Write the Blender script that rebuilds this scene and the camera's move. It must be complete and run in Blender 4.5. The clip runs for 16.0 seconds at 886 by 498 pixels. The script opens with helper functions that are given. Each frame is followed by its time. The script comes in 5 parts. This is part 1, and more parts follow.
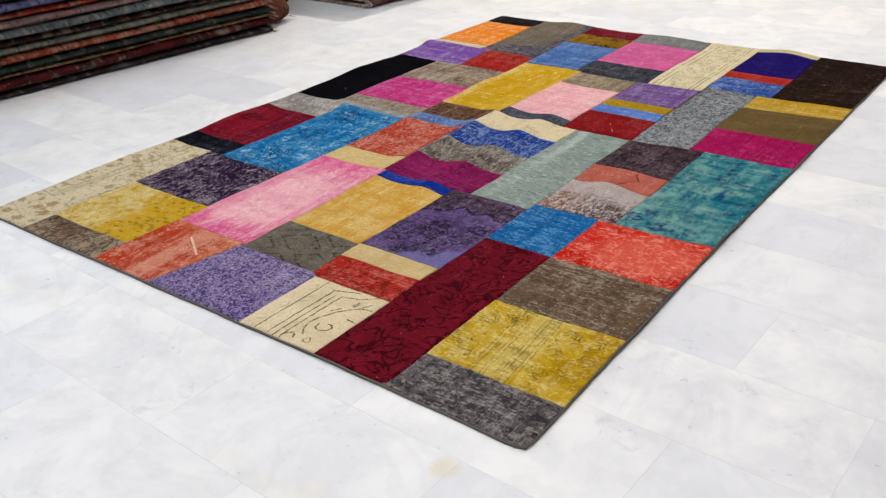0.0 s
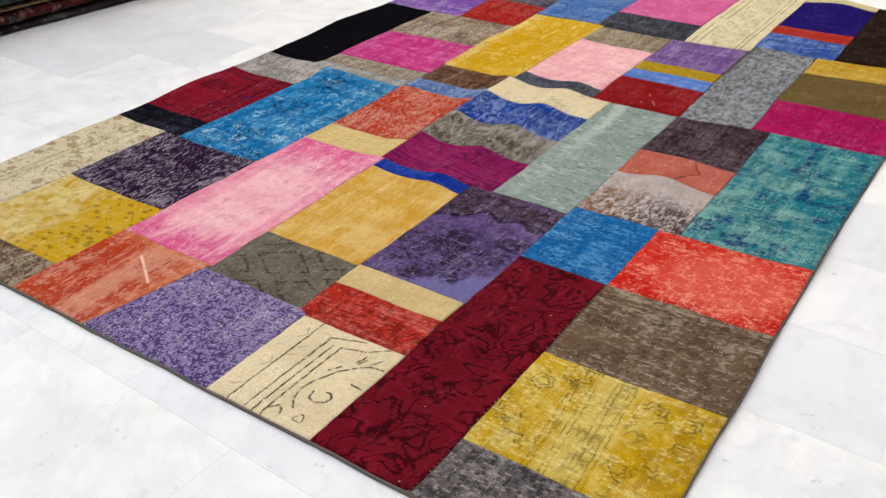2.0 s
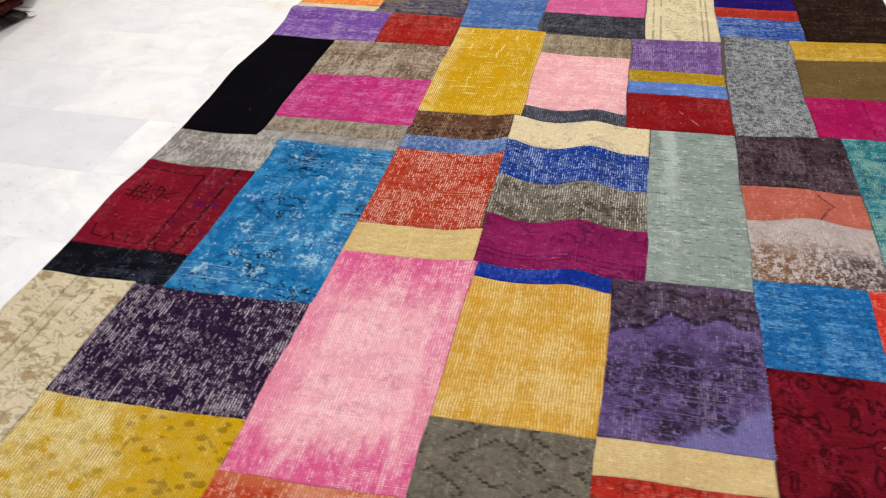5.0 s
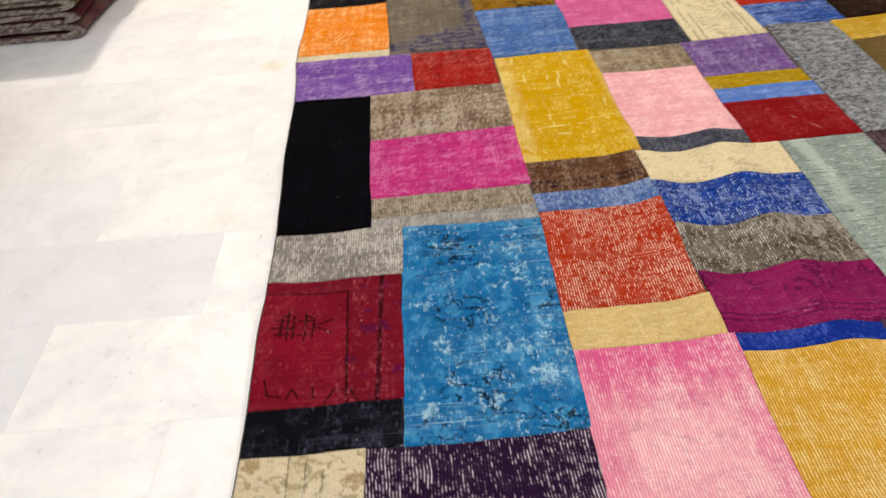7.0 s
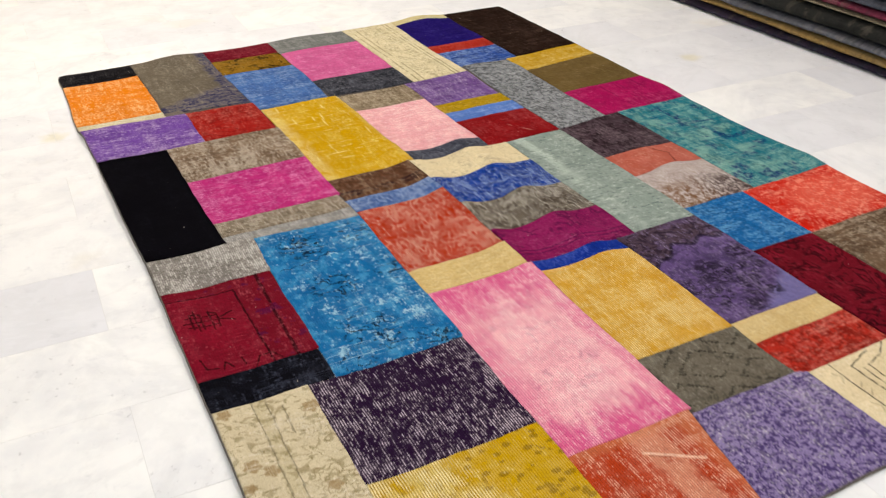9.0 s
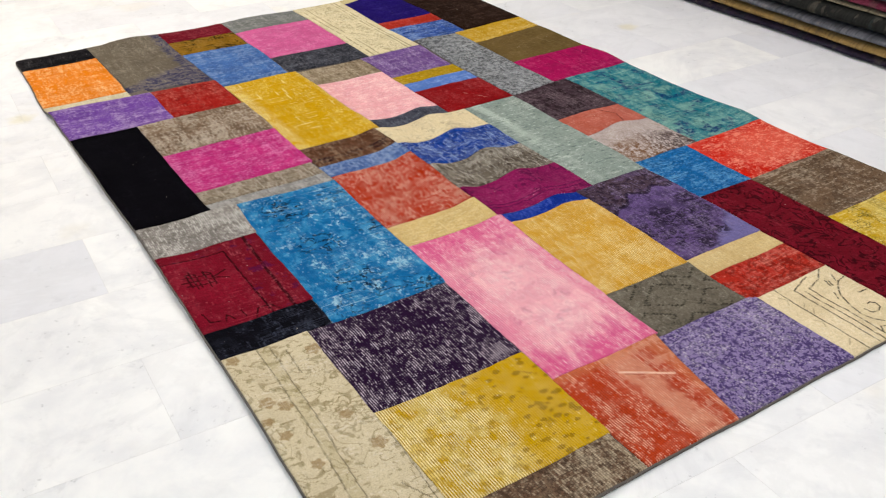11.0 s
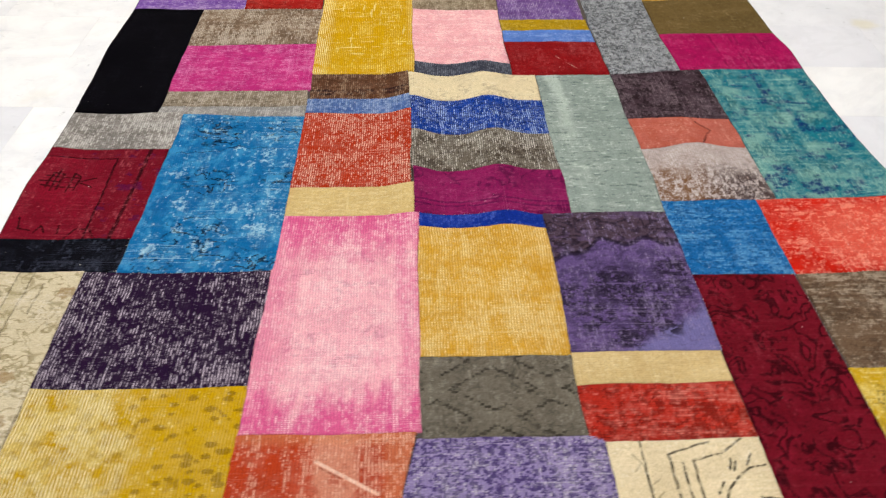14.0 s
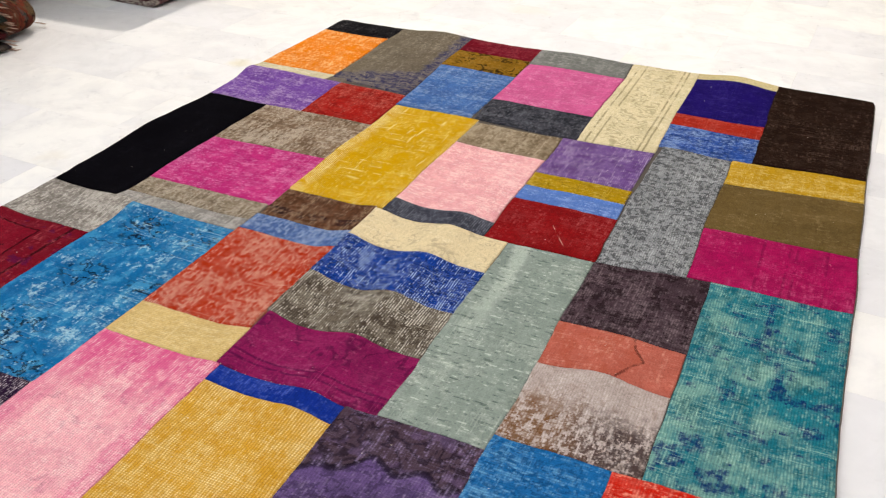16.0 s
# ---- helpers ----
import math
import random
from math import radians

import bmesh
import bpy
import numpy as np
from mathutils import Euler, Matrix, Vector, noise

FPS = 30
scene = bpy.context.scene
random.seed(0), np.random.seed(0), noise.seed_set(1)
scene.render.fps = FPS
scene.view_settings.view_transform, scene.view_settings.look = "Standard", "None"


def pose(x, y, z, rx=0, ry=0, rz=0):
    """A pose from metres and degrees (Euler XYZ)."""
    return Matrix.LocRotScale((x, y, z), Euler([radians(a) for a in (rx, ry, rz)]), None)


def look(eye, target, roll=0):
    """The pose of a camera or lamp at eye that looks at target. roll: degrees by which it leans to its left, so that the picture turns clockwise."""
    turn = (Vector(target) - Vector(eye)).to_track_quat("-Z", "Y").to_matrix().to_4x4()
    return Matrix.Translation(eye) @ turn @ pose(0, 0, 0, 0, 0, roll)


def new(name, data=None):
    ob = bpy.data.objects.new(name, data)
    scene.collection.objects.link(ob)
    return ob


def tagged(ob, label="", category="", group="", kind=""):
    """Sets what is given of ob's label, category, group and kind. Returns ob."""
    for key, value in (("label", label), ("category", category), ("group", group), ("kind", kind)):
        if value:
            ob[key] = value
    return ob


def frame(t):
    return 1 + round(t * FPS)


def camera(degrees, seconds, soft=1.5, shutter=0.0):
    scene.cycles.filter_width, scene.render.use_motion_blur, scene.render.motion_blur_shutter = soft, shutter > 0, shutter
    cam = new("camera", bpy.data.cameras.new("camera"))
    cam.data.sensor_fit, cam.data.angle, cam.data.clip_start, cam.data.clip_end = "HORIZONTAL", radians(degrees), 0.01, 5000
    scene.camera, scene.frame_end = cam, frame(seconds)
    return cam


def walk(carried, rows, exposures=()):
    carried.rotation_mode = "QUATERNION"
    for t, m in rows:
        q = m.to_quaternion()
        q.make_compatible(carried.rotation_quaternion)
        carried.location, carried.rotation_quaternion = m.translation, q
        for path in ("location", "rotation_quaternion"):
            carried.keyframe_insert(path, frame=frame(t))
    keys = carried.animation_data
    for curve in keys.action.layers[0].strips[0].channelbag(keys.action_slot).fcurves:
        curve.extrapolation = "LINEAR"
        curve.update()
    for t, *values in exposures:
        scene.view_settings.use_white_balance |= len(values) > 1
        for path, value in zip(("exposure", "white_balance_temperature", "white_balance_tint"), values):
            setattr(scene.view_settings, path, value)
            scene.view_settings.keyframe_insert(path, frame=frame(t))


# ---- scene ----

# ---------------------------------------------------------------- camera
cam = camera(52.1, 16.0, soft=1.25, shutter=0.35)
PATH = [
    (0, (2.754, -1.198, 1.182), (1.667, 0.202, 0.256), -2.4),
    (0.5, (2.692, -1.071, 1.164), (1.612, 0.309, 0.2), -1.6),
    (1, (2.593, -0.978, 1.154), (1.508, 0.422, 0.226), -3.2),
    (1.5, (2.424, -0.87, 1.121), (1.392, 0.521, 0.12), -2.4),
    (2, (2.295, -0.798, 1.096), (1.307, 0.585, 0.043), -1.7),
    (2.5, (2.08, -0.696, 1.055), (1.143, 0.659, -0.079), -4.1),
    (3, (1.895, -0.675, 1.066), (1.063, 0.734, -0.084), -3.6),
    (3.2, (1.789, -0.706, 1.078), (1.116, 0.784, -0.075), -3.4),
    (5.3, (0.996, -0.584, 1.1), (0.739, 1.046, -0.03), -2.5),
    (5.5, (0.896, -0.597, 1.11), (0.701, 1.031, -0.035), -3.7),
    (6, (0.721, -0.563, 1.111), (0.521, 1.029, -0.083), -3.9),
    (6.5, (0.521, -0.415, 1.095), (0.327, 1.177, -0.1), -4.8),
    (7, (0.345, -0.308, 1.134), (0.373, 1.325, -0.021), -5.0),
    (7.5, (0.092, -0.294, 1.166), (0.388, 1.357, 0.076), -3.6),
    (8, (-0.066, -0.354, 1.208), (0.478, 1.234, 0.121), -1.0),
    (8.5, (-0.138, -0.545, 1.249), (0.587, 0.992, 0.196), 0.6),
    (9, (-0.229, -0.731, 1.249), (0.56, 0.789, 0.216), -0.4),
    (9.2, (-0.29, -0.77, 1.268), (0.551, 0.711, 0.219), -0.0),
    (11.3, (-0.427, -0.832, 1.262), (0.487, 0.593, 0.197), -0.1),
    (11.5, (-0.357, -0.82, 1.257), (0.503, 0.622, 0.17), -0.3),
    (12, (-0.169, -0.831, 1.213), (0.551, 0.621, 0.04), 0.2),
    (12.5, (0.033, -0.783, 1.163), (0.654, 0.639, -0.098), 1.2),
    (13, (0.302, -0.726, 1.155), (0.78, 0.749, -0.109), 2.2),
    (13.5, (0.589, -0.709, 1.149), (0.852, 0.836, -0.094), 0.3),
    (14, (0.854, -0.716, 1.154), (0.935, 0.877, -0.053), 1.1),
    (14.5, (1.118, -0.577, 1.137), (1.087, 1.052, -0.023), -0.6),
    (15, (1.365, -0.423, 1.157), (1.197, 1.231, 0.046), 0.4),
    (15.5, (1.662, -0.306, 1.156), (1.155, 1.318, 0.105), 1.0),
    (16, (1.834, -0.175, 1.135), (1.148, 1.386, 0.09), 0.8),
]
RISE = Matrix.Translation((0, 0, 0.0035))
walk(cam, [(t, RISE @ look(eye, target, roll)) for t, eye, target, roll in PATH],
     exposures=[(0.0, -0.08, 6500, 13), (1.5, 0.09, 6550, 12), (3.0, 0.02, 6550, 13), (6.0, 0.11, 6850, 14), (7.5, 0.06, 7150, 14), (9.0, 0.05, 7000, 13), (12.0, 0.04, 6650, 12), (12.5, 0.04, 6650, 12), (13.8, 0.15, 6650, 12), (14.5, 0.16, 6850, 12), (15.2, 0.10, 7000, 13), (16.0, 0.09, 6850, 13)])

# ---------------------------------------------------------------- world and lamps
world = bpy.data.worlds.new("sky")
scene.world = world
world.use_nodes = True
wn = world.node_tree.nodes
sky = wn.new("ShaderNodeTexSky")
sky.sky_type, sky.sun_disc = "NISHITA", False
sky.sun_elevation, sky.sun_rotation = radians(35), radians(200)
world.node_tree.links.new(sky.outputs[0], wn["Background"].inputs[0])
wn["Background"].inputs[1].default_value = 0.1


def area_lamp(name, m, sx, sy, watts, colour):
    data = bpy.data.lights.new(name, "AREA")
    data.shape, data.size, data.size_y, data.energy, data.color = "RECTANGLE", sx, sy, watts, colour
    ob = new(name, data)
    ob.matrix_world = m
    return ob


CEIL = 3.1
WARM, COOL, NEUTRAL = (1.0, 0.94, 0.84), (0.74, 0.88, 1.0), (0.99, 0.985, 1.0)
# x, y, tint, watts and side of each ceiling light
LAMPS = [(-1.0, 3.75, WARM, 58, 0.12), (1.4, 5.0, WARM, 36, 0.4), (2.1, 3.3, NEUTRAL, 20, 0.4),
         (0.4, 1.3, NEUTRAL, 15, 0.4), (2.4, 0.2, NEUTRAL, 26, 0.4), (-2.2, -0.6, COOL, 30, 0.4), (1.0, -2.0, NEUTRAL, 26, 0.4)]
for lx, ly, tint, watts, side in LAMPS:
    area_lamp("ceiling_lamp", pose(lx, ly, CEIL - 0.07), side, side, watts, tint)
# added cool lamp without a known source, turns the left floor bluish
area_lamp("cool_side_fill", pose(-3.92, 0.6, 1.6, 0, -90, 0), 2.0, 3.6, 62, (0.70, 0.86, 1.0))

# ---------------------------------------------------------------- materials


def lin(hexa):
    """Linear colour of an sRGB hex triple."""
    c = [int(hexa[i:i + 2], 16) / 255 for i in (0, 2, 4)]
    return tuple(v / 12.92 if v <= 0.04045 else ((v + 0.055) / 1.055) ** 2.4 for v in c) + (1.0,)


class Nodes:
    """A small hand for writing node trees."""

    def __init__(self, name):
        self.mat = bpy.data.materials.new(name)
        self.mat.use_nodes = True
        self.tree = self.mat.node_tree
        self.bsdf = self.tree.nodes["Principled BSDF"]

    def set(self, socket, value):
        if isinstance(value, bpy.types.NodeSocket):
            self.tree.links.new(value, socket)
        else:
            socket.default_value = value

    def node(self, kind, **inputs):
        n = self.tree.nodes.new("ShaderNode" + kind)
        for key, value in inputs.items():
            self.set(n.inputs[key], value)
        return n

    def math(self, op, a, b=0.0, c=0.0, clamp=False):
        n = self.tree.nodes.new("ShaderNodeMath")
        n.operation, n.use_clamp = op, clamp
        for socket, value in zip(n.inputs, (a, b, c)):
            self.set(socket, value)
        return n.outputs[0]

    def step(self, value, low, high, to_low=0.0, to_high=1.0):
        n = self.tree.nodes.new("ShaderNodeMapRange")
        n.interpolation_type = "SMOOTHSTEP"
        for socket, v in zip(n.inputs, (value, low, high, to_low, to_high)):
            self.set(socket, v)
        return n.outputs[0]

    def mix(self, factor, a, b, blend="MIX"):
        n = self.tree.nodes.new("ShaderNodeMix")
        n.data_type, n.blend_type = "RGBA", blend
        self.set(n.inputs[0], factor), self.set(n.inputs[6], a), self.set(n.inputs[7], b)
        return n.outputs[2]

    def place(self, vector, loc=(0, 0, 0), scale=(1, 1, 1), turn=0.0):
        n = self.node("Mapping", Vector=vector)
        n.inputs["Location"].default_value, n.inputs["Scale"].default_value = loc, scale
        n.inputs["Rotation"].default_value = (0, 0, turn)
        return n.outputs[0]

    def noise(self, vector, scale, detail=3.0, rough=0.55, warp=0.0):
        n = self.node("TexNoise", Vector=vector, Scale=scale, Detail=detail, Roughness=rough, Distortion=warp)
        return n.outputs[0]

    def voronoi(self, vector, scale, feature="F1", random=1.0):
        n = self.node("TexVoronoi", Vector=vector, Scale=scale, Randomness=random)
        n.feature = feature
        return n.outputs[0]

    def bump(self, height, strength, distance):
        n = self.node("Bump", Height=height, Strength=strength, Distance=distance)
        self.tree.links.new(n.outputs[0], self.bsdf.inputs["Normal"])

    def finish(self, colour, rough, sheen=0.0):
        self.set(self.bsdf.inputs["Base Color"], colour)
        self.set(self.bsdf.inputs["Roughness"], rough)
        self.bsdf.inputs["Sheen Weight"].default_value = sheen
        return self.mat


STAINS = ((1.915, -0.136, 0.035), (-0.094, 2.379, 0.05), (2.33, 1.978, 0.05))


def marble(name, light, deep, clouds=0.6):
    """Honed white marble: light and deep are the tones of its ground."""
    k = Nodes(name)
    obj = k.node("ObjectInfo").outputs["Random"]
    pos = k.node("TexCoord").outputs["Object"]
    shift = k.node("CombineXYZ", X=k.math("MULTIPLY", obj, 43.0), Y=k.math("MULTIPLY", obj, 91.0), Z=k.math("MULTIPLY", obj, 13.0)).outputs[0]
    add = k.tree.nodes.new("ShaderNodeVectorMath")
    k.tree.links.new(pos, add.inputs[0]), k.tree.links.new(shift, add.inputs[1])
    p = add.outputs[0]
    cloud = k.noise(p, 6.0, 6, 0.62, 0.3)
    vein = k.step(k.math("ABSOLUTE", k.math("SUBTRACT", k.noise(p, 2.2, 7, 0.66, 0.9), 0.5)), 0.0, 0.05, 1.0, 0.0)
    blot = k.math("MULTIPLY", k.step(k.noise(p, 15.0, 5, 0.66, 0.5), 0.56, 0.72), k.step(k.noise(p, 3.3, 2), 0.44, 0.58))
    spot = k.math("MULTIPLY", k.step(k.noise(p, 48.0, 4, 0.7), 0.60, 0.72), k.step(k.noise(p, 6.0, 3), 0.54, 0.64))
    tone = k.mix(k.step(obj, 0.0, 1.0), lin(deep), lin(light))
    c = k.mix(k.step(cloud, 0.36, 0.68, 0.0, clouds), tone, k.mix(0.5, lin(deep), lin("c6c8cc")))
    c = k.mix(k.math("MULTIPLY", vein, 0.12), c, lin("bcbdbe"))
    c = k.mix(k.math("MULTIPLY", blot, 0.34), c, lin("b6b8bc"))
    c = k.mix(k.math("MULTIPLY", spot, 0.6), c, lin("98999b"))
    warm = k.step(k.noise(p, 2.6, 4), 0.60, 0.72)
    c = k.mix(k.math("MULTIPLY", warm, 0.18), c, lin("dccfae"))
    place = k.node("NewGeometry").outputs["Position"]
    s = k.node("SeparateXYZ", Vector=place)
    uneven = k.math("MULTIPLY", k.math("SUBTRACT", k.noise(place, 24.0, 3), 0.5), 0.06)
    for sx, sy, r in STAINS:
        dx, dy = k.math("SUBTRACT", s.outputs["X"], sx), k.math("SUBTRACT", s.outputs["Y"], sy)
        d = k.math("ADD", k.math("SQRT", k.math("ADD", k.math("MULTIPLY", dx, dx), k.math("MULTIPLY", dy, dy))), uneven)
        c = k.mix(k.step(d, r * 0.3, r * 1.2, 0.4, 0.0), c, lin("d2c792"))
    rough = k.step(k.noise(p, 18.0, 4), 0.3, 0.7, 0.38, 0.55)
    k.bsdf.inputs["Specular IOR Level"].default_value = 0.4
    k.bump(k.noise(p, 30.0, 3), 0.04, 0.002)
    return k.finish(c, rough)


def plain(name, hexa, rough=0.7, vary=0.12, scale=12.0):
    k = Nodes(name)
    p = k.node("TexCoord").outputs["Object"]
    n = k.noise(p, scale, 4)
    c = k.mix(k.math("MULTIPLY", n, vary * 2), lin(hexa), (0.02, 0.02, 0.02, 1))
    k.bump(k.noise(p, scale * 20, 2), 0.1, 0.001)
    return k.finish(c, rough)


def knotted(k, vector, grain=0.0034):
    """Coordinates in steps of a knot, so that woven patterns come out jagged."""
    n = k.tree.nodes.new("ShaderNodeVectorMath")
    n.operation = "SNAP"
    k.tree.links.new(vector, n.inputs[0])
    n.inputs[1].default_value = (grain, grain, grain)
    return n.outputs[0]


def contours(k, vector, scale, lines, width, warp=1.6):
    """Swirling outlines, as in old floral carpets."""
    f = k.math("MULTIPLY", k.noise(vector, scale, 1.0, 0.4, warp), lines)
    return k.step(k.math("ABSOLUTE", k.math("SUBTRACT", k.math("FRACT", f), 0.5)), width, width * 1.9, 1.0, 0.0)


def pile(base, worn=None, dark=None, wear=0.35, streak="y", motif="none", amount=0.5, size=22.0, extra=None, rib=0.5, tone=0.85, fleck=0.3, cross=0.4, soft=0.30, flake=0.65, run=52.0, grid=0.3, drift=1.0):
    """Worn, over-dyed carpet pile.
    base, worn, dark: hex colours of the dye, of the bare foundation and of the old pattern; wear: how much is bare;
    streak: the way the weft ribs run; motif: scroll, swirl, speckle, blotch, leaf or none; extra: a function that draws
    a pattern of its own; rib: how plainly the ribs show; tone: how uneven the dye is; fleck: dark knots;
    cross: pale scratches across the ribs; soft: how gently bare and dyed parts blend;
    flake: how strongly small worn flakes show; run: how often a bare rib breaks off, per metre;
    grid: how far the bare ribs are crossed by the other threads into dots;
    drift: how far the wear gathers in streaks and clouds."""
    seed = random.random() * 50
    k = Nodes("carpet_pile")
    q = k.node("TexCoord").outputs["Object"]
    p = k.place(q, (seed, seed * 0.7, seed * 1.3))
    knots_p = knotted(k, p)
    base_c, worn_c, dark_c = lin(base), lin(worn or "cfc4b4"), lin(dark or "15131a")
    axis = k.node("SeparateXYZ", Vector=p)
    across, along = axis.outputs["Y" if streak == "x" else "X"], axis.outputs["X" if streak == "x" else "Y"]
    big = k.noise(p, 5.0, 4, 0.6)
    mid = k.noise(p, 24.0, 4, 0.6)
    fine = k.noise(knots_p, 95.0, 3, 0.7)
    wide_way = (4.0, 34.0, 1.0) if streak == "x" else (34.0, 4.0, 1.0)
    bands = k.noise(k.place(p, scale=wide_way), 1.0, 4, 0.7)
    cross_way = (30.0, 7.0, 1.0) if streak == "x" else (7.0, 30.0, 1.0)
    weave = k.noise(k.place(p, (3, 5, 0), cross_way), 1.0, 4, 0.7)
    # each rib of the weft wears on its own, in dashes
    wob = k.math("MULTIPLY", k.noise(p, 9.0, 2), 0.012)
    course = k.math("DIVIDE", k.math("ADD", across, wob), 0.0055)
    lane = k.math("FLOOR", course)
    dash = k.noise(k.node("CombineXYZ", X=k.math("MULTIPLY", lane, 7.31), Y=k.math("MULTIPLY", along, run), Z=k.math("MULTIPLY", lane, 3.17)).outputs[0], 1.0, 4, 0.75)
    off = k.math("ABSOLUTE", k.math("SUBTRACT", k.math("FRACT", course), 0.5))
    thread = k.step(off, 0.08, 0.24, 1.0, 0.0)
    ribs = k.step(off, 0.26, 0.48)
    over = k.math("ABSOLUTE", k.math("SUBTRACT", k.math("FRACT", k.math("DIVIDE", k.math("ADD", along, wob), 0.0046)), 0.5))
    weft = k.step(over, 0.12, 0.34, 1.0, 1.0 - grid)
    # unevenness of the dye
    c = k.mix(k.step(k.noise(p, 9.0, 5, 0.65), 0.40, 0.64, 0.0, 0.6 * tone), base_c, k.mix(0.5, base_c, dark_c))
    c = k.mix(k.step(mid, 0.46, 0.68, 0.0, 0.35 * tone), c, k.mix(0.4, base_c, worn_c))
    c = k.mix(k.step(fine, 0.36, 0.56, 0.65 * tone, 0.0), c, k.mix(0.5, c, dark_c))
    m = None
    if motif == "scroll":
        m = contours(k, knots_p, size * 0.75, 3.0, 0.10)
        m = k.math("MULTIPLY", m, k.step(k.noise(p, 11.0, 3), 0.44, 0.54))
    elif motif == "swirl":
        m = contours(k, knots_p, size * 0.55, 4.0, 0.13, 2.2)
        m = k.math("MULTIPLY", m, k.step(mid, 0.34, 0.48))
    elif motif == "speckle":
        m = k.step(k.noise(knots_p, size * 2.6, 3, 0.75, 0.8), 0.48, 0.53)
    elif motif == "blotch":
        m = k.step(k.noise(knots_p, size * 1.5, 5, 0.72, 1.0), 0.495, 0.535)
    elif motif == "leaf":
        f = k.voronoi(k.place(knots_p, scale=(1, 1.6, 1), turn=0.5), size, "DISTANCE_TO_EDGE")
        m = k.math("MULTIPLY", k.step(f, 0.05, 0.12, 1.0, 0.0), k.step(mid, 0.42, 0.56))
    if m is not None:
        c = k.mix(k.math("MULTIPLY", m, amount), c, dark_c)
    if extra:
        c = extra(k, q, c, mid)
    field = k.math("ADD", k.math("MULTIPLY", k.math("SUBTRACT", bands, 0.5), 0.95), k.math("MULTIPLY", k.math("SUBTRACT", big, 0.5), 0.55))
    field = k.math("ADD", field, k.math("MULTIPLY", k.math("SUBTRACT", weave, 0.5), 0.75))
    flakes = k.math("ADD", field, k.math("MULTIPLY", k.math("SUBTRACT", k.noise(knots_p, 78.0, 3, 0.7), 0.5), 1.2))
    c = k.mix(k.step(flakes, 0.0, 0.26, 0.0, (1.15 - 0.45 * min(1.0, rib)) * wear * flake), c, worn_c)
    bare = k.math("ADD", k.math("MULTIPLY", k.math("SUBTRACT", dash, 0.5), 1.35), k.math("ADD", k.math("MULTIPLY", field, 0.65 * drift), k.math("MULTIPLY", k.math("SUBTRACT", fine, 0.5), 0.32)))
    edge = 0.235 - 0.56 * wear
    bare = k.step(bare, edge - 0.42 * soft, edge + 0.62 * soft)
    show = k.math("ADD", k.math("MULTIPLY", thread, 0.85 * min(1.0, rib)), 1.0 - 0.85 * min(1.0, rib))
    bare = k.math("MULTIPLY", k.math("MULTIPLY", bare, show), weft)
    c = k.mix(k.math("MULTIPLY", bare, min(1.0, 0.65 + wear)), c, worn_c)
    if cross:
        thin_way = (5.0, 420.0, 1.0) if streak == "y" else (420.0, 5.0, 1.0)
        scratch_m = k.step(k.noise(k.place(p, scale=thin_way), 1.0, 3, 0.7), 0.57, 0.67)
        c = k.mix(k.math("MULTIPLY", k.math("MULTIPLY", scratch_m, k.step(big, 0.42, 0.58)), min(1.0, cross + 0.3 * wear)), c, worn_c)
    grain = k.noise(p, 420.0, 2, 0.7)
    c = k.mix(k.step(grain, 0.45, 0.72, 0.0, 0.45), c, k.mix(0.6, c, (0.003, 0.003, 0.004, 1)))
    c = k.mix(k.step(fine, 0.56, 0.62, 0.0, fleck), c, k.mix(0.8, c, dark_c))
    c = k.mix(k.math("MULTIPLY", ribs, 0.5 * min(1.0, rib) ** 1.5), c, k.mix(0.8, c, (0.003, 0.003, 0.004, 1)))
    knots = k.step(k.voronoi(p, 34.0), 0.030, 0.055, 1.0, 0.0)
    c = k.mix(k.math("MULTIPLY", knots, k.step(mid, 0.52, 0.58, 0.0, 0.8)), c, lin("d8d0c4"))
    height = k.math("SUBTRACT", k.math("MULTIPLY", grain, 0.9), k.math("ADD", k.math("MULTIPLY", ribs, 0.9 * rib), k.math("MULTIPLY", bare, 0.5)))
    k.bump(height, 0.5, 0.0018)
    k.bsdf.inputs["Specular IOR Level"].default_value = 0.02
    return k.finish(c, 1.0, 0.0)


def line_mask(k, axis, at, width, mid, gaps=0.0):
    """A straight woven line, uneven, at a value of one axis."""
    d = k.math("ABSOLUTE", k.math("SUBTRACT", k.math("ADD", axis, k.math("MULTIPLY", k.math("SUBTRACT", mid, 0.5), 0.007)), at))
    m = k.step(d, width * 0.5, width * 0.5 + 0.003, 1.0, 0.0)
    return k.math("MULTIPLY", m, k.step(mid, gaps, gaps + 0.12)) if gaps else m


def woven_lines(colour, xs=(), ys=(), width=0.006, gaps=0.0, strength=0.9):
    def draw(k, q, c, mid):
        s = k.node("SeparateXYZ", Vector=q)
        for axis, values in (("X", xs), ("Y", ys)):
            for at in values:
                c = k.mix(k.math("MULTIPLY", line_mask(k, s.outputs[axis], at, width, mid, gaps), strength), c, lin(colour))
        return c
    return draw


MARBLE = marble("white_marble", "ededeb", "e2e3e6")
GREY_MARBLE = marble("grey_marble", "e2e3e6", "dcdde1", 0.5)
GROUT = plain("grout", "d2d2d0", 0.7, 0.02)
PLASTER = plain("white_plaster", "e8e6e0", 0.85, 0.05, 6)
DARK_METAL = plain("white_enamel", "e0e0de", 0.4, 0.03)

# ---------------------------------------------------------------- helpers


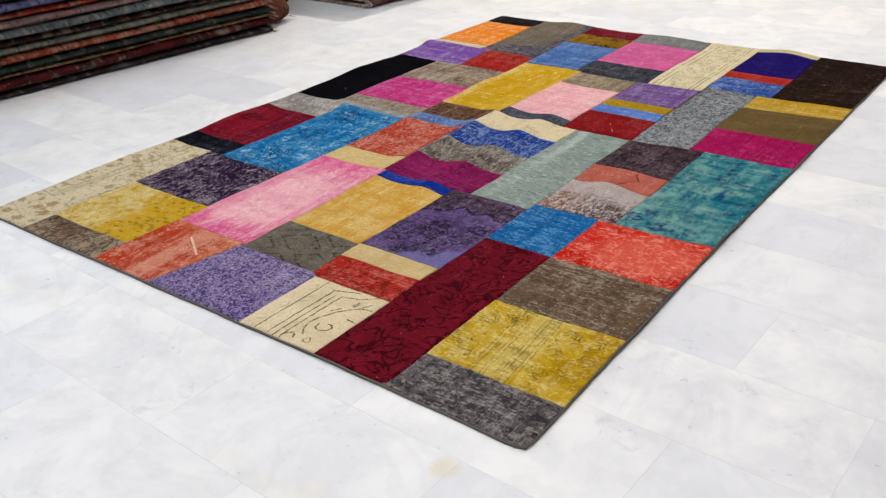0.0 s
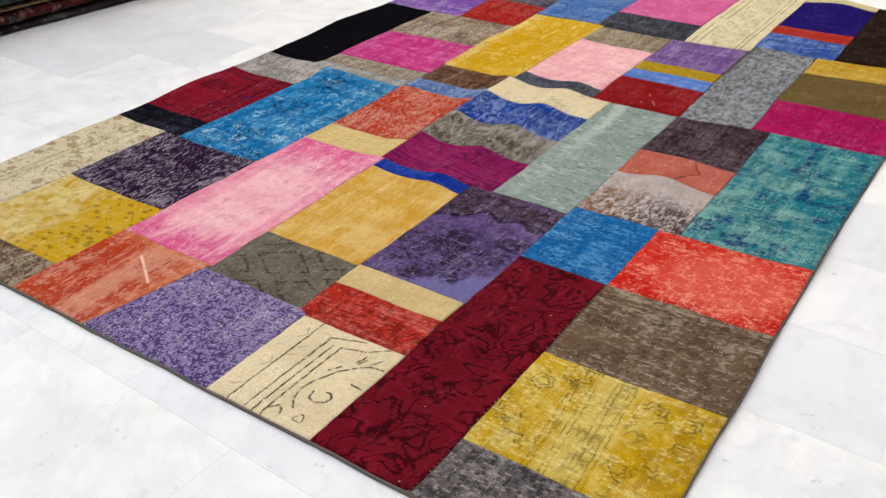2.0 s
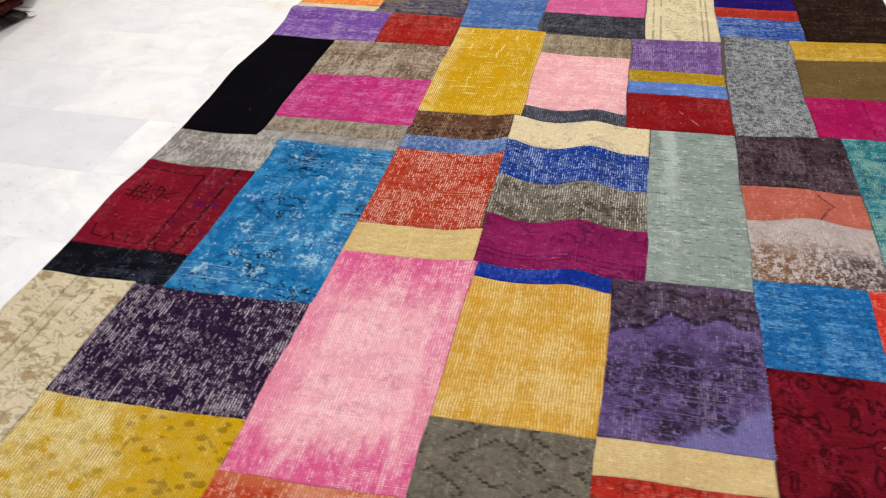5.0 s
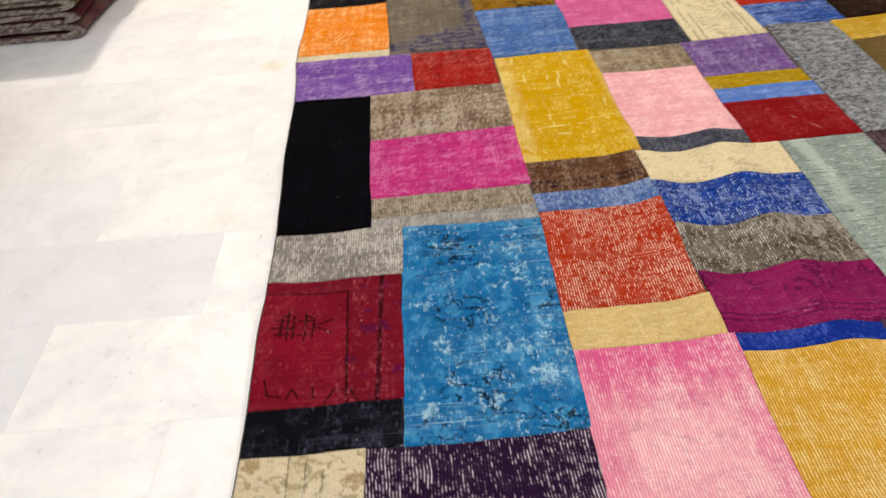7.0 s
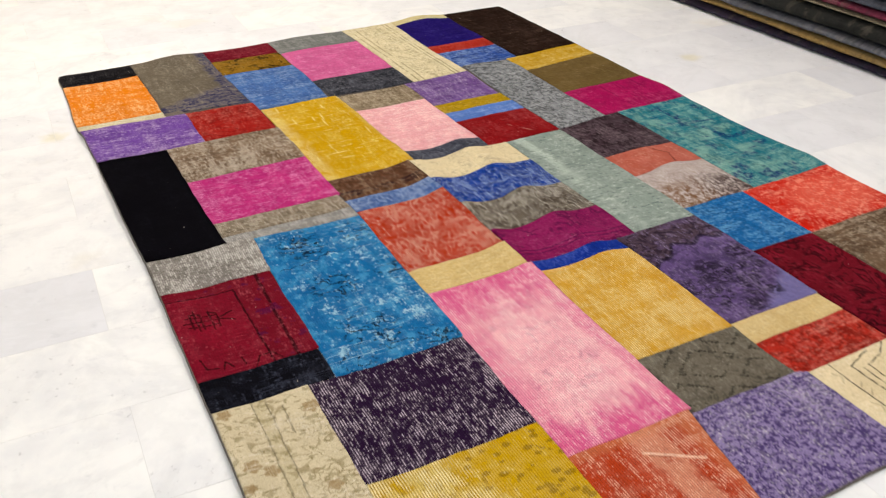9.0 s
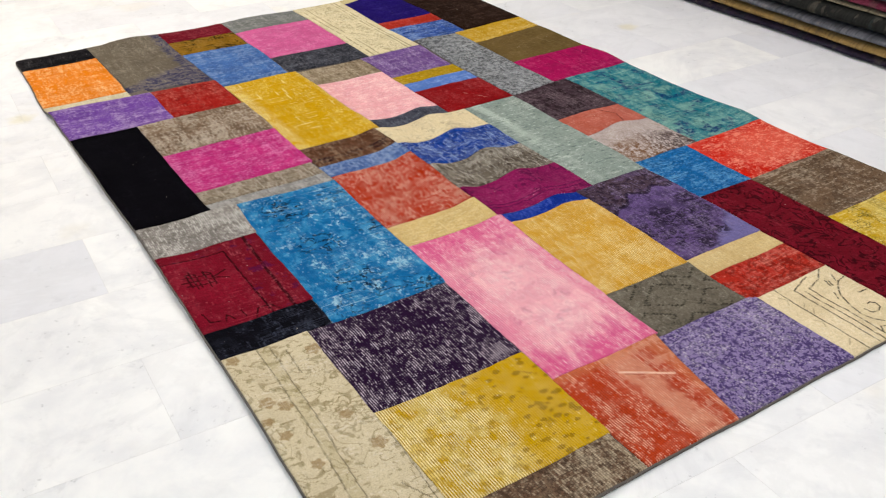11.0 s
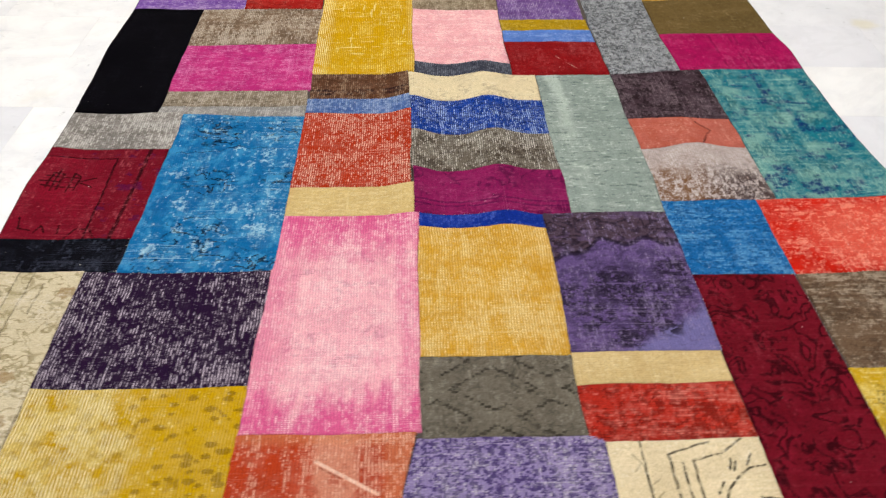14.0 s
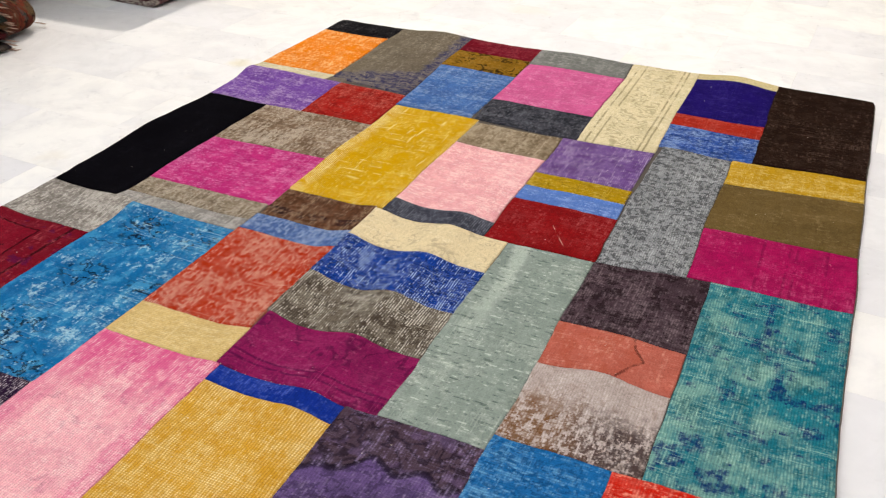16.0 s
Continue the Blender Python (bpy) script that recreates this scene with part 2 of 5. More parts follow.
def mesh_object(name, verts, faces, material, parent=None, smooth=False):
    me = bpy.data.meshes.new(name)
    me.from_pydata(verts, [], faces)
    me.materials.append(material)
    if smooth:
        me.polygons.foreach_set("use_smooth", [True] * len(me.polygons))
    me.update()
    ob = new(name, me)
    if parent:
        ob.parent = parent
    return ob


def box(name, x0, x1, y0, y1, z0, z1, material, parent=None, bevel=0.0):
    bm = bmesh.new()
    bmesh.ops.create_cube(bm, size=1.0)
    for v in bm.verts:
        v.co = Vector(((x0 + x1) / 2 + v.co.x * (x1 - x0), (y0 + y1) / 2 + v.co.y * (y1 - y0), (z0 + z1) / 2 + v.co.z * (z1 - z0)))
    if bevel:
        bmesh.ops.bevel(bm, geom=bm.edges[:], offset=bevel, segments=2, affect="EDGES")
    me = bpy.data.meshes.new(name)
    bm.to_mesh(me)
    bm.free()
    me.materials.append(material)
    ob = new(name, me)
    if parent:
        ob.parent = parent
    return ob


# ---------------------------------------------------------------- room
ROOM = (-4.0, 5.5, -3.5, 7.5)
X0, X1, Y0, Y1 = ROOM
tagged(box("wall_north", X0 - 0.2, X1 + 0.2, Y1, Y1 + 0.2, 0, CEIL, PLASTER), "plain white plastered wall", "wall", kind="structure")
tagged(box("wall_south", X0 - 0.2, X1 + 0.2, Y0 - 0.2, Y0, 0, CEIL, PLASTER), "plain white plastered wall", "wall", kind="structure")
tagged(box("wall_east", X1, X1 + 0.2, Y0, Y1, 0, CEIL, PLASTER), "plain white plastered wall", "wall", kind="structure")
# west wall in four pieces round an invented opening behind the cool lamp
for n, (a, b, lo, hi) in enumerate(((Y0, -1.25, 0, CEIL), (2.45, Y1, 0, CEIL), (-1.25, 2.45, 0, 0.55), (-1.25, 2.45, 2.65, CEIL))):
    tagged(box("wall_west_%d" % (n + 1), X0 - 0.2, X0, a, b, lo, hi, PLASTER), "plain white plastered wall around an added, unseen opening", "wall", kind="structure")
tagged(box("ceiling", X0 - 0.2, X1 + 0.2, Y0 - 0.2, Y1 + 0.2, CEIL, CEIL + 0.15, PLASTER), "plain white ceiling", "ceiling", kind="structure")

GLOW = {}
for tint in (WARM, COOL, NEUTRAL):
    g = Nodes("lamp_diffuser")
    g.bsdf.inputs["Emission Color"].default_value = (*tint, 1)
    g.bsdf.inputs["Emission Strength"].default_value = 4.0
    GLOW[tint] = g.mat
for lx, ly, tint, watts, side in LAMPS:
    light = tagged(new("ceiling_light"), "square white ceiling light with a glowing diffuser", "ceiling light", "ceiling lights")
    light.location = (lx, ly, CEIL)
    for a, b, c, d in ((-0.32, 0.32, -0.32, -0.27), (-0.32, 0.32, 0.27, 0.32), (-0.32, -0.27, -0.27, 0.27), (0.27, 0.32, -0.27, 0.27)):
        box("frame", a, b, c, d, -0.05, 0, DARK_METAL, light, 0.004)
    box("diffuser", -0.27, 0.27, -0.27, 0.27, -0.03, -0.015, GLOW[tint], light)

# ---------------------------------------------------------------- patchwork rug
RUG_W, RUG_L = 2.0, 2.965
rug = tagged(new("patchwork_rug"), "rectangular rug sewn from worn over-dyed patches in many colours", "rug")


def hump(x, y, cx, cy, length, width, high, turn=0.0):
    """A soft fold in the rug: along y when turn is 0."""
    c, s = math.cos(turn), math.sin(turn)
    u, v = (x - cx) * c + (y - cy) * s, (y - cy) * c - (x - cx) * s
    return high * math.exp(-(u / width) ** 2 - (v / length) ** 2)


HALF_PI = math.pi / 2


def rug_height(x, y):
    h = 0.002 + 0.003 * noise.noise((x * 3.1, y * 3.1, 4.0)) + 0.0026 * noise.noise((x * 7, y * 7, 1.0)) + 0.001 * noise.noise((x * 18, y * 18, 6.0))
    h += hump(x, y, 0.87, 1.30, 0.55, 0.05, 0.020)
    h += hump(x, y, 1.075, 1.30, 0.50, 0.055, 0.022)
    h += hump(x, y, 0.10, 2.30, 0.28, 0.06, 0.016, HALF_PI)
    h += hump(x, y, 0.45, 2.95, 0.12, 0.10, 0.012)
    h += hump(x, y, 1.00, 2.95, 0.12, 0.12, 0.008)
    h += hump(x, y, 1.55, 2.93, 0.12, 0.10, 0.016)
    h += hump(x, y, 0.28, 1.36, 0.20, 0.05, 0.012, HALF_PI)
    h += hump(x, y, 1.57, 1.17, 0.16, 0.07, 0.018)
    h += hump(x, y, 0.0, 1.25, 0.8, 0.07, 0.009)
    h += hump(x, y, 2.0, 0.7, 0.5, 0.06, 0.006)
    h += hump(x, y, 0.47, 1.90, 0.20, 0.08, 0.012, HALF_PI)
    h += hump(x, y, 0.0, 1.03, 0.10, 0.06, 0.008)
    h += hump(x, y, 0.0, 1.78, 0.14, 0.07, 0.010)
    h += hump(x, y, 0.0, 0.52, 0.16, 0.08, 0.007)
    h += hump(x, y, 2.0, 1.05, 0.09, 0.06, 0.009)
    h += hump(x, y, 2.0, 1.75, 0.10, 0.05, 0.007)
    return max(h, 0.0005)


def warp(x, y):
    """Hand-sewn seams are never quite straight."""
    fx = min(1.0, x / 0.06, (RUG_W - x) / 0.06)
    fy = min(1.0, y / 0.06, (RUG_L - y) / 0.06)
    dx = 0.006 * noise.noise((x * 2.3, y * 3.4, 9.0)) + 0.003 * noise.noise((x * 9, y * 9, 3.0))
    dy = 0.007 * noise.noise((x * 3.4, y * 2.3, 17.0)) + 0.003 * noise.noise((x * 9, y * 9, 7.0))
    dx += 0.0014 * noise.noise((x * 42, y * 42, 13.0))
    dy += 0.0014 * noise.noise((x * 42, y * 42, 29.0))
    # rounded corners
    ca, cb = max(0.0, 1 - min(x, RUG_W - x) / 0.03), max(0.0, 1 - min(y, RUG_L - y) / 0.03)
    turn_in = 0.005 * ca * cb
    dx += turn_in / 0.6 * (1 if x < RUG_W / 2 else -1)
    dy += turn_in / 0.6 * (1 if y < RUG_L / 2 else -1)
    pull = -0.001 * max(0.0, 1 - x / 0.2)
    # the edges bulge and flare where the rug has been pulled out of square
    near_left, near_right = max(0.0, 1 - x / 0.22) ** 1.5, max(0.0, 1 - (RUG_W - x) / 0.36)
    pull -= near_left * (0.011 * math.exp(-((y - 0.30) / 0.24) ** 2) + 0.014 * math.exp(-((y - 2.45) / 0.18) ** 2) - 0.005 * math.exp(-((y - 1.40) / 0.42) ** 2))
    pull += near_right * 0.016 * max(0.0, 1 - y / 0.95)
    dy -= 0.016 * near_right * max(0.0, 1 - y / 0.2)
    sway = 0.004 * noise.noise((x * 0.5, y * 2.6, 21.0))
    return x + sway + pull + dx * max(fx, 0.6), y + 0.004 * noise.noise((x * 2.6, y * 0.5, 33.0)) + dy * max(fy, 0.6)


THICK = 0.0085


def patch(x0, x1, y0, y1, material, name="patch", label="", skew=(0, 0, 0, 0)):
    """One piece of carpet, sewn in: its pile stands a little proud and falls off towards the seams.
    skew moves the corners along x or y: left side's foot, right side's foot, bottom's right end, top's right end."""
    nx, ny = max(3, round((x1 - x0) / 0.011)), max(3, round((y1 - y0) / 0.011))
    us = [0.0, 0.0035 / (x1 - x0)] + [i / nx for i in range(1, nx)] + [1 - 0.0035 / (x1 - x0), 1.0]
    vs = [0.0, 0.0035 / (y1 - y0)] + [i / ny for i in range(1, ny)] + [1 - 0.0035 / (y1 - y0), 1.0]
    verts, faces = [], []
    for j, v in enumerate(vs):
        for i, u in enumerate(us):
            xa, xb = x0 + skew[0] * (1 - v), x1 + skew[1] * (1 - v)
            ya, yb = y0 + skew[2] * u, y1 + skew[3] * u
            x, y = xa + (xb - xa) * u, ya + (yb - ya) * v
            edge = i in (0, len(us) - 1) or j in (0, len(vs) - 1)
            wx, wy = warp(x, y)
            z = rug_height(x, y) + (THICK - 0.0013 if edge else THICK + 0.0007 * noise.noise((x * 40, y * 40, 2.0)))
            verts.append((wx, wy, z))
    w = len(us)
    for j in range(len(vs) - 1):
        for i in range(w - 1):
            a = j * w + i
            faces.append((a, a + 1, a + 1 + w, a + w))
    ring = [i for i in range(w)] + [j * w + w - 1 for j in range(1, len(vs))]
    ring += [(len(vs) - 1) * w + i for i in range(w - 2, -1, -1)] + [j * w for j in range(len(vs) - 2, 0, -1)]
    low = len(verts)
    for r in ring:
        x, y, z = verts[r]
        verts.append((x, y, max(z - 0.0065, 0.0008)))
    for n in range(len(ring)):
        m = (n + 1) % len(ring)
        faces.append((ring[m], ring[n], low + n, low + m))
    ob = mesh_object(name, verts, faces, material, rug, True)
    if label:
        ob["label"] = label
    return ob


# old patterns left in single patches


def woven_xy(k, q, wobble=0.004, grain=0.0026):
    """x and y in knots, a little unsteady, to draw outlines on."""
    n = k.node("TexNoise", Vector=q, Scale=38.0, Detail=2.0)
    s, w = k.node("SeparateXYZ", Vector=knotted(k, q, grain)), k.node("SeparateColor", Color=n.outputs["Color"])
    return [k.math("ADD", s.outputs[a], k.math("MULTIPLY", k.math("SUBTRACT", w.outputs[b], 0.5), wobble * 2)) for a, b in (("X", "Red"), ("Y", "Green"))]


class Group(Nodes):
    """A node group with plain number inputs and one output."""

    def __init__(self, name, inputs):
        self.tree = bpy.data.node_groups.new(name, "ShaderNodeTree")
        for one in inputs:
            self.tree.interface.new_socket(one, in_out="INPUT", socket_type="NodeSocketFloat")
        self.tree.interface.new_socket("mask", in_out="OUTPUT", socket_type="NodeSocketFloat")
        self.inputs = self.tree.nodes.new("NodeGroupInput").outputs
        self.end = self.tree.nodes.new("NodeGroupOutput")

    def close(self, value):
        self.tree.links.new(value, self.end.inputs[0])
        return self.tree


def use(k, group, *values):
    n = k.tree.nodes.new("ShaderNodeGroup")
    n.node_tree = group
    for socket, value in zip(n.inputs, values):
        k.set(socket, value)
    return n.outputs[0]


def length(g, dx, dy):
    return g.math("SQRT", g.math("ADD", g.math("MULTIPLY", dx, dx), g.math("MULTIPLY", dy, dy)))


def span_group():
    g = Group("stretched_distance", ("x", "y", "cx", "cy", "sx", "sy"))
    x, y, cx, cy, sx, sy = g.inputs[:6]
    return g.close(length(g, g.math("DIVIDE", g.math("SUBTRACT", x, cx), sx), g.math("DIVIDE", g.math("SUBTRACT", y, cy), sy)))


def stroke_group():
    g = Group("woven_stroke", ("x", "y", "ax", "ay", "ux", "uy", "size", "width"))
    x, y, ax, ay, ux, uy, size, width = g.inputs[:8]
    px, py = g.math("SUBTRACT", x, ax), g.math("SUBTRACT", y, ay)
    h = g.math("DIVIDE", g.math("ADD", g.math("MULTIPLY", px, ux), g.math("MULTIPLY", py, uy)), size, clamp=True)
    d = length(g, g.math("SUBTRACT", px, g.math("MULTIPLY", h, ux)), g.math("SUBTRACT", py, g.math("MULTIPLY", h, uy)))
    return g.close(g.step(g.math("DIVIDE", d, width), 0.35, 0.75, 1.0, 0.0))


def bloom_group(fill):
    g = Group("filled_flower" if fill else "flower_outline", ("x", "y", "cx", "cy", "r", "petals", "width"))
    x, y, cx, cy, r, petals, width = g.inputs[:7]
    dx, dy = g.math("SUBTRACT", x, cx), g.math("SUBTRACT", y, cy)
    lobes = g.math("MULTIPLY", g.math("SINE", g.math("MULTIPLY", g.math("ARCTAN2", dy, dx), petals)), g.math("MULTIPLY", r, 0.16))
    d = g.math("ADD", length(g, dx, dy), lobes)
    if fill:
        return g.close(g.step(g.math("DIVIDE", d, r), 0.85, 1.02, 1.0, 0.0))
    return g.close(g.step(g.math("DIVIDE", g.math("ABSOLUTE", g.math("SUBTRACT", d, r)), width), 0.35, 0.8, 1.0, 0.0))


SPAN, STROKE, FLOWER, OUTLINE = span_group(), stroke_group(), bloom_group(True), bloom_group(False)


def span(k, x, y, cx, cy, sx=1.0, sy=1.0):
    """Distance from a point, stretched."""
    return use(k, SPAN, x, y, cx, cy, sx, sy)


def stroke(k, x, y, a, b, width):
    """A woven line from a to b."""
    ux, uy = b[0] - a[0], b[1] - a[1]
    return use(k, STROKE, x, y, a[0], a[1], ux, uy, ux * ux + uy * uy, width)


def path(k, x, y, points, width):
    m = None
    for a, b in zip(points, points[1:]):
        one = stroke(k, x, y, a, b, width)
        m = one if m is None else k.math("MAXIMUM", m, one)
    return m


def bloom(k, x, y, cx, cy, r, petals=5, fill=True, width=0.003):
    """A lobed flower, filled or in outline."""
    return use(k, FLOWER if fill else OUTLINE, x, y, cx, cy, r, float(petals), width)


def within(k, v, low, high, edge):
    return k.math("MULTIPLY", k.step(v, low - edge, low + edge), k.step(v, high - edge, high + edge, 1.0, 0.0))


def maroon_border(k, q, c, mid):
    x, y = woven_xy(k, q, 0.003)
    inner = k.math("MAXIMUM", k.step(x, 0.166, 0.170), k.step(y, 1.163, 1.167))
    c = k.mix(k.math("MULTIPLY", inner, 0.4), c, lin("520a16"))
    blue = k.math("MULTIPLY", inner, k.step(k.noise(q, 30.0, 3, 0.6), 0.58, 0.66, 0.0, 0.5))
    c = k.mix(blue, c, lin("3a1040"))
    m = path(k, x, y, ((0.0, 1.165), (0.168, 1.165), (0.170, 0.845)), 0.0045)
    m = k.math("MAXIMUM", m, stroke(k, x, y, (0.238, 1.212), (0.226, 0.845), 0.008))
    signs = path(k, x, y, ((0.040, 1.03), (0.042, 1.095), (0.066, 1.092), (0.064, 1.025)), 0.005)
    for line in (((0.086, 1.02), (0.088, 1.100), (0.104, 1.085), (0.100, 1.03)), ((0.022, 1.055), (0.112, 1.060)), ((0.030, 1.078), (0.100, 1.080)), ((0.052, 1.02), (0.054, 1.11)), ((0.104, 1.065), (0.140, 1.08)),
                 ((0.030, 1.036), (0.100, 1.040)), ((0.104, 1.062), (0.138, 1.042)), ((0.022, 0.915), (0.028, 0.878), (0.052, 0.874)), ((0.062, 0.868), (0.072, 0.892), (0.084, 0.868)), ((0.108, 0.895), (0.112, 0.866)), ((0.130, 0.850), (0.145, 0.882), (0.175, 0.880), (0.190, 0.852))):
        signs = k.math("MAXIMUM", signs, path(k, x, y, line, 0.004))
    c = k.mix(k.math("MULTIPLY", m, k.step(mid, 0.30, 0.44, 0.35, 0.85)), c, lin("1e060c"))
    return k.mix(k.math("MULTIPLY", signs, k.step(mid, 0.34, 0.48, 0.5, 0.85)), c, lin("180608"))


def cream_scrolls(k, q, c, mid):
    x, y = woven_xy(k, q, 0.0025, 0.0022)
    c = k.mix(k.step(mid, 0.46, 0.62, 0.0, 0.25), c, lin("cdb98a"))
    lines = (((1.230, 0.0), (1.232, 0.27)), ((1.273, 0.0), (1.274, 0.240), (1.345, 0.262)), ((1.292, 0.0), (1.293, 0.222)),
             ((1.311, 0.0), (1.311, 0.225), (1.360, 0.238), (1.402, 0.268)),
             ((1.350, 0.045), (1.334, 0.066), (1.328, 0.090), (1.333, 0.118), (1.353, 0.165), (1.375, 0.190), (1.398, 0.207), (1.425, 0.212)),
             ((1.352, 0.098), (1.356, 0.082), (1.372, 0.076), (1.390, 0.084), (1.394, 0.100), (1.386, 0.110), (1.376, 0.108)),
             ((1.312, 0.020), (1.324, 0.036), (1.336, 0.030), (1.342, 0.018)), ((1.366, 0.205), (1.373, 0.228)), ((1.372, 0.203), (1.379, 0.222)),
             ((1.396, 0.214), (1.408, 0.236)), ((1.336, 0.160), (1.350, 0.182)), ((1.400, 0.150), (1.424, 0.146)))
    m = bloom(k, x, y, 1.379, 0.028, 0.009, 3, False, 0.0026)
    for line in lines:
        m = k.math("MAXIMUM", m, path(k, x, y, line, 0.0038))
    faint = path(k, x, y, ((1.214, 0.100), (1.226, 0.120), (1.214, 0.135)), 0.003)
    for line in (((1.214, 0.205), (1.226, 0.222), (1.214, 0.240)), ((1.236, 0.150), (1.250, 0.165)), ((1.236, 0.180), (1.250, 0.190)), ((1.205, 0.030), (1.222, 0.045))):
        faint = k.math("MAXIMUM", faint, path(k, x, y, line, 0.003))
    m = k.math("MULTIPLY", m, k.step(k.noise(knotted(k, q, 0.003), 90.0, 2, 0.6), 0.36, 0.48, 0.25, 0.95))
    c = k.mix(k.math("MULTIPLY", faint, 0.5), c, lin("77694e"))
    return k.mix(m, c, lin("40382c"))


def beige_garden(k, q, c, mid):
    x, y = woven_xy(k, q, 0.004, 0.0026)
    w = knotted(k, q, 0.0026)
    leaning = k.math("ADD", x, k.math("MULTIPLY", k.math("SUBTRACT", 0.73, y), 0.055))
    # fine stems and leaves over the whole field
    vines = contours(k, w, 13.0, 5.0, 0.055, 1.3)
    vines = k.math("MULTIPLY", vines, k.step(mid, 0.36, 0.48))
    c = k.mix(k.math("MULTIPLY", vines, 0.62), c, lin("85744f"))
    leaves = k.step(k.noise(k.place(w, (2, 1, 0), (1.0, 1.7, 1), 0.7), 48.0, 1.0, 0.4, 0.5), 0.62, 0.66)
    c = k.mix(k.math("MULTIPLY", leaves, 0.55), c, lin("76683f"))
    band = within(k, leaning, 0.082, 0.110, 0.002)
    c = k.mix(k.math("MULTIPLY", k.math("MULTIPLY", band, k.step(y, 0.19, 0.2)), 0.3), c, lin("a89a72"))
    m = path(k, x, y, ((0.080, 0.735), (0.073, 0.489), (0.062, 0.329), (0.052, 0.222), (0.0, 0.232)), 0.003)
    for line in (((0.109, 0.735), (0.098, 0.477), (0.085, 0.318), (0.077, 0.186), (0.0, 0.192)), ((0.204, 0.41), (0.195, 0.265), (0.186, 0.150), (0.190, 0.0)),
                 ((0.136, 0.70), (0.132, 0.61)), ((0.150, 0.215), (0.178, 0.156))):
        m = k.math("MAXIMUM", m, path(k, x, y, line, 0.003))
    c = k.mix(k.math("MULTIPLY", m, k.step(mid, 0.34, 0.5, 0.3, 0.68)), c, lin("5e5540"))
    for r in (0.022, 0.036, 0.050):
        ring = k.math("MULTIPLY", bloom(k, x, y, 0.150, 0.440, r, 9, False, 0.0035), k.step(x, 0.112, 0.120))
        c = k.mix(k.math("MULTIPLY", ring, 0.6), c, lin("85744f"))
    flowers = None
    for fx, fy, r in ((0.026, 0.548, 0.018), (0.188, 0.668, 0.019), (0.150, 0.440, 0.016), (0.168, 0.332, 0.018), (0.020, 0.440, 0.014), (0.126, 0.147, 0.021), (0.160, 0.095, 0.020),
                      (0.018, 0.715, 0.016), (0.004, 0.492, 0.013), (0.040, 0.341, 0.014), (0.100, 0.108, 0.016), (0.056, 0.524, 0.016), (0.060, 0.150, 0.012), (0.040, 0.040, 0.018), (0.120, 0.030, 0.019), (0.010, 0.110, 0.015)):
        one = bloom(k, x, y, fx, fy, r, 5)
        flowers = one if flowers is None else k.math("MAXIMUM", flowers, one)
    return k.mix(k.math("MULTIPLY", flowers, 0.78), c, lin("937850"))


def yellow_border(k, q, c, mid):
    x, y = woven_xy(k, q, 0.003)
    pale = within(k, x, 1.775, 1.855, 0.008)
    c = k.mix(k.math("MULTIPLY", pale, 0.4), c, lin("d8c578"))
    c = k.mix(k.step(k.noise(q, 12.0, 3, 0.6), 0.50, 0.66, 0.0, 0.6), c, lin("d9c070"))
    m = None
    for at in (1.742, 1.752, 1.772, 1.782, 1.812, 1.822, 1.840, 1.850):
        one = stroke(k, x, y, (at + 0.020, 0.146), (at - 0.006, 0.430), 0.0026)
        m = one if m is None else k.math("MAXIMUM", m, one)
    c = k.mix(k.math("MULTIPLY", m, k.step(mid, 0.38, 0.52, 0.15, 0.7)), c, lin("5d5216"))
    band = k.math("MULTIPLY", within(k, x, 1.812, 1.850, 0.004), k.step(k.noise(knotted(k, q), 40.0, 3, 0.7), 0.46, 0.54))
    c = k.mix(k.math("MULTIPLY", band, 0.5), c, lin("857238"))
    f = None
    for fx, fy, r, n in ((1.737, 0.400, 0.026, 6), (1.678, 0.247, 0.024, 7), (1.714, 0.187, 0.022, 5), (1.892, 0.374, 0.028, 6), (1.960, 0.371, 0.024, 5), (1.972, 0.309, 0.020, 5), (1.945, 0.262, 0.026, 6), (1.899, 0.224, 0.024, 7), (1.690, 0.350, 0.020, 5)):
        for size in (1.0, 0.55):
            one = bloom(k, x, y, fx, fy, r * size, n, False, 0.004)
            f = one if f is None else k.math("MAXIMUM", f, one)
    c = k.mix(k.math("MULTIPLY", f, k.step(mid, 0.40, 0.52, 0.1, 0.75)), c, lin("4f4616"))
    curls = contours(k, knotted(k, q, 0.003), 18.0, 3.0, 0.07, 1.8)
    c = k.mix(k.math("MULTIPLY", curls, k.step(mid, 0.50, 0.58, 0.0, 0.5)), c, lin("5d5216"))
    side = k.math("MULTIPLY", k.step(x, 1.88, 1.94), k.step(k.noise(knotted(k, q), 16.0, 2, 0.5, 1.0), 0.46, 0.52))
    return k.mix(k.math("MULTIPLY", side, 0.7), c, lin("a07808"))


def ivory_border(k, q, c, mid):
    s = k.node("SeparateXYZ", Vector=q)
    x = s.outputs["X"]
    for at in (1.222, 1.246, 1.380, 1.396):
        c = k.mix(k.math("MULTIPLY", line_mask(k, x, at, 0.003, mid, 0.38), 0.62), c, lin("645838"))
    core = k.math("MULTIPLY", k.step(x, 1.255, 1.262), k.step(x, 1.36, 1.368, 1.0, 0.0))
    f = contours(k, knotted(k, q), 15.0, 4.0, 0.10, 1.8)
    return k.mix(k.math("MULTIPLY", k.math("MULTIPLY", f, core), 0.42), c, lin("6d6140"))


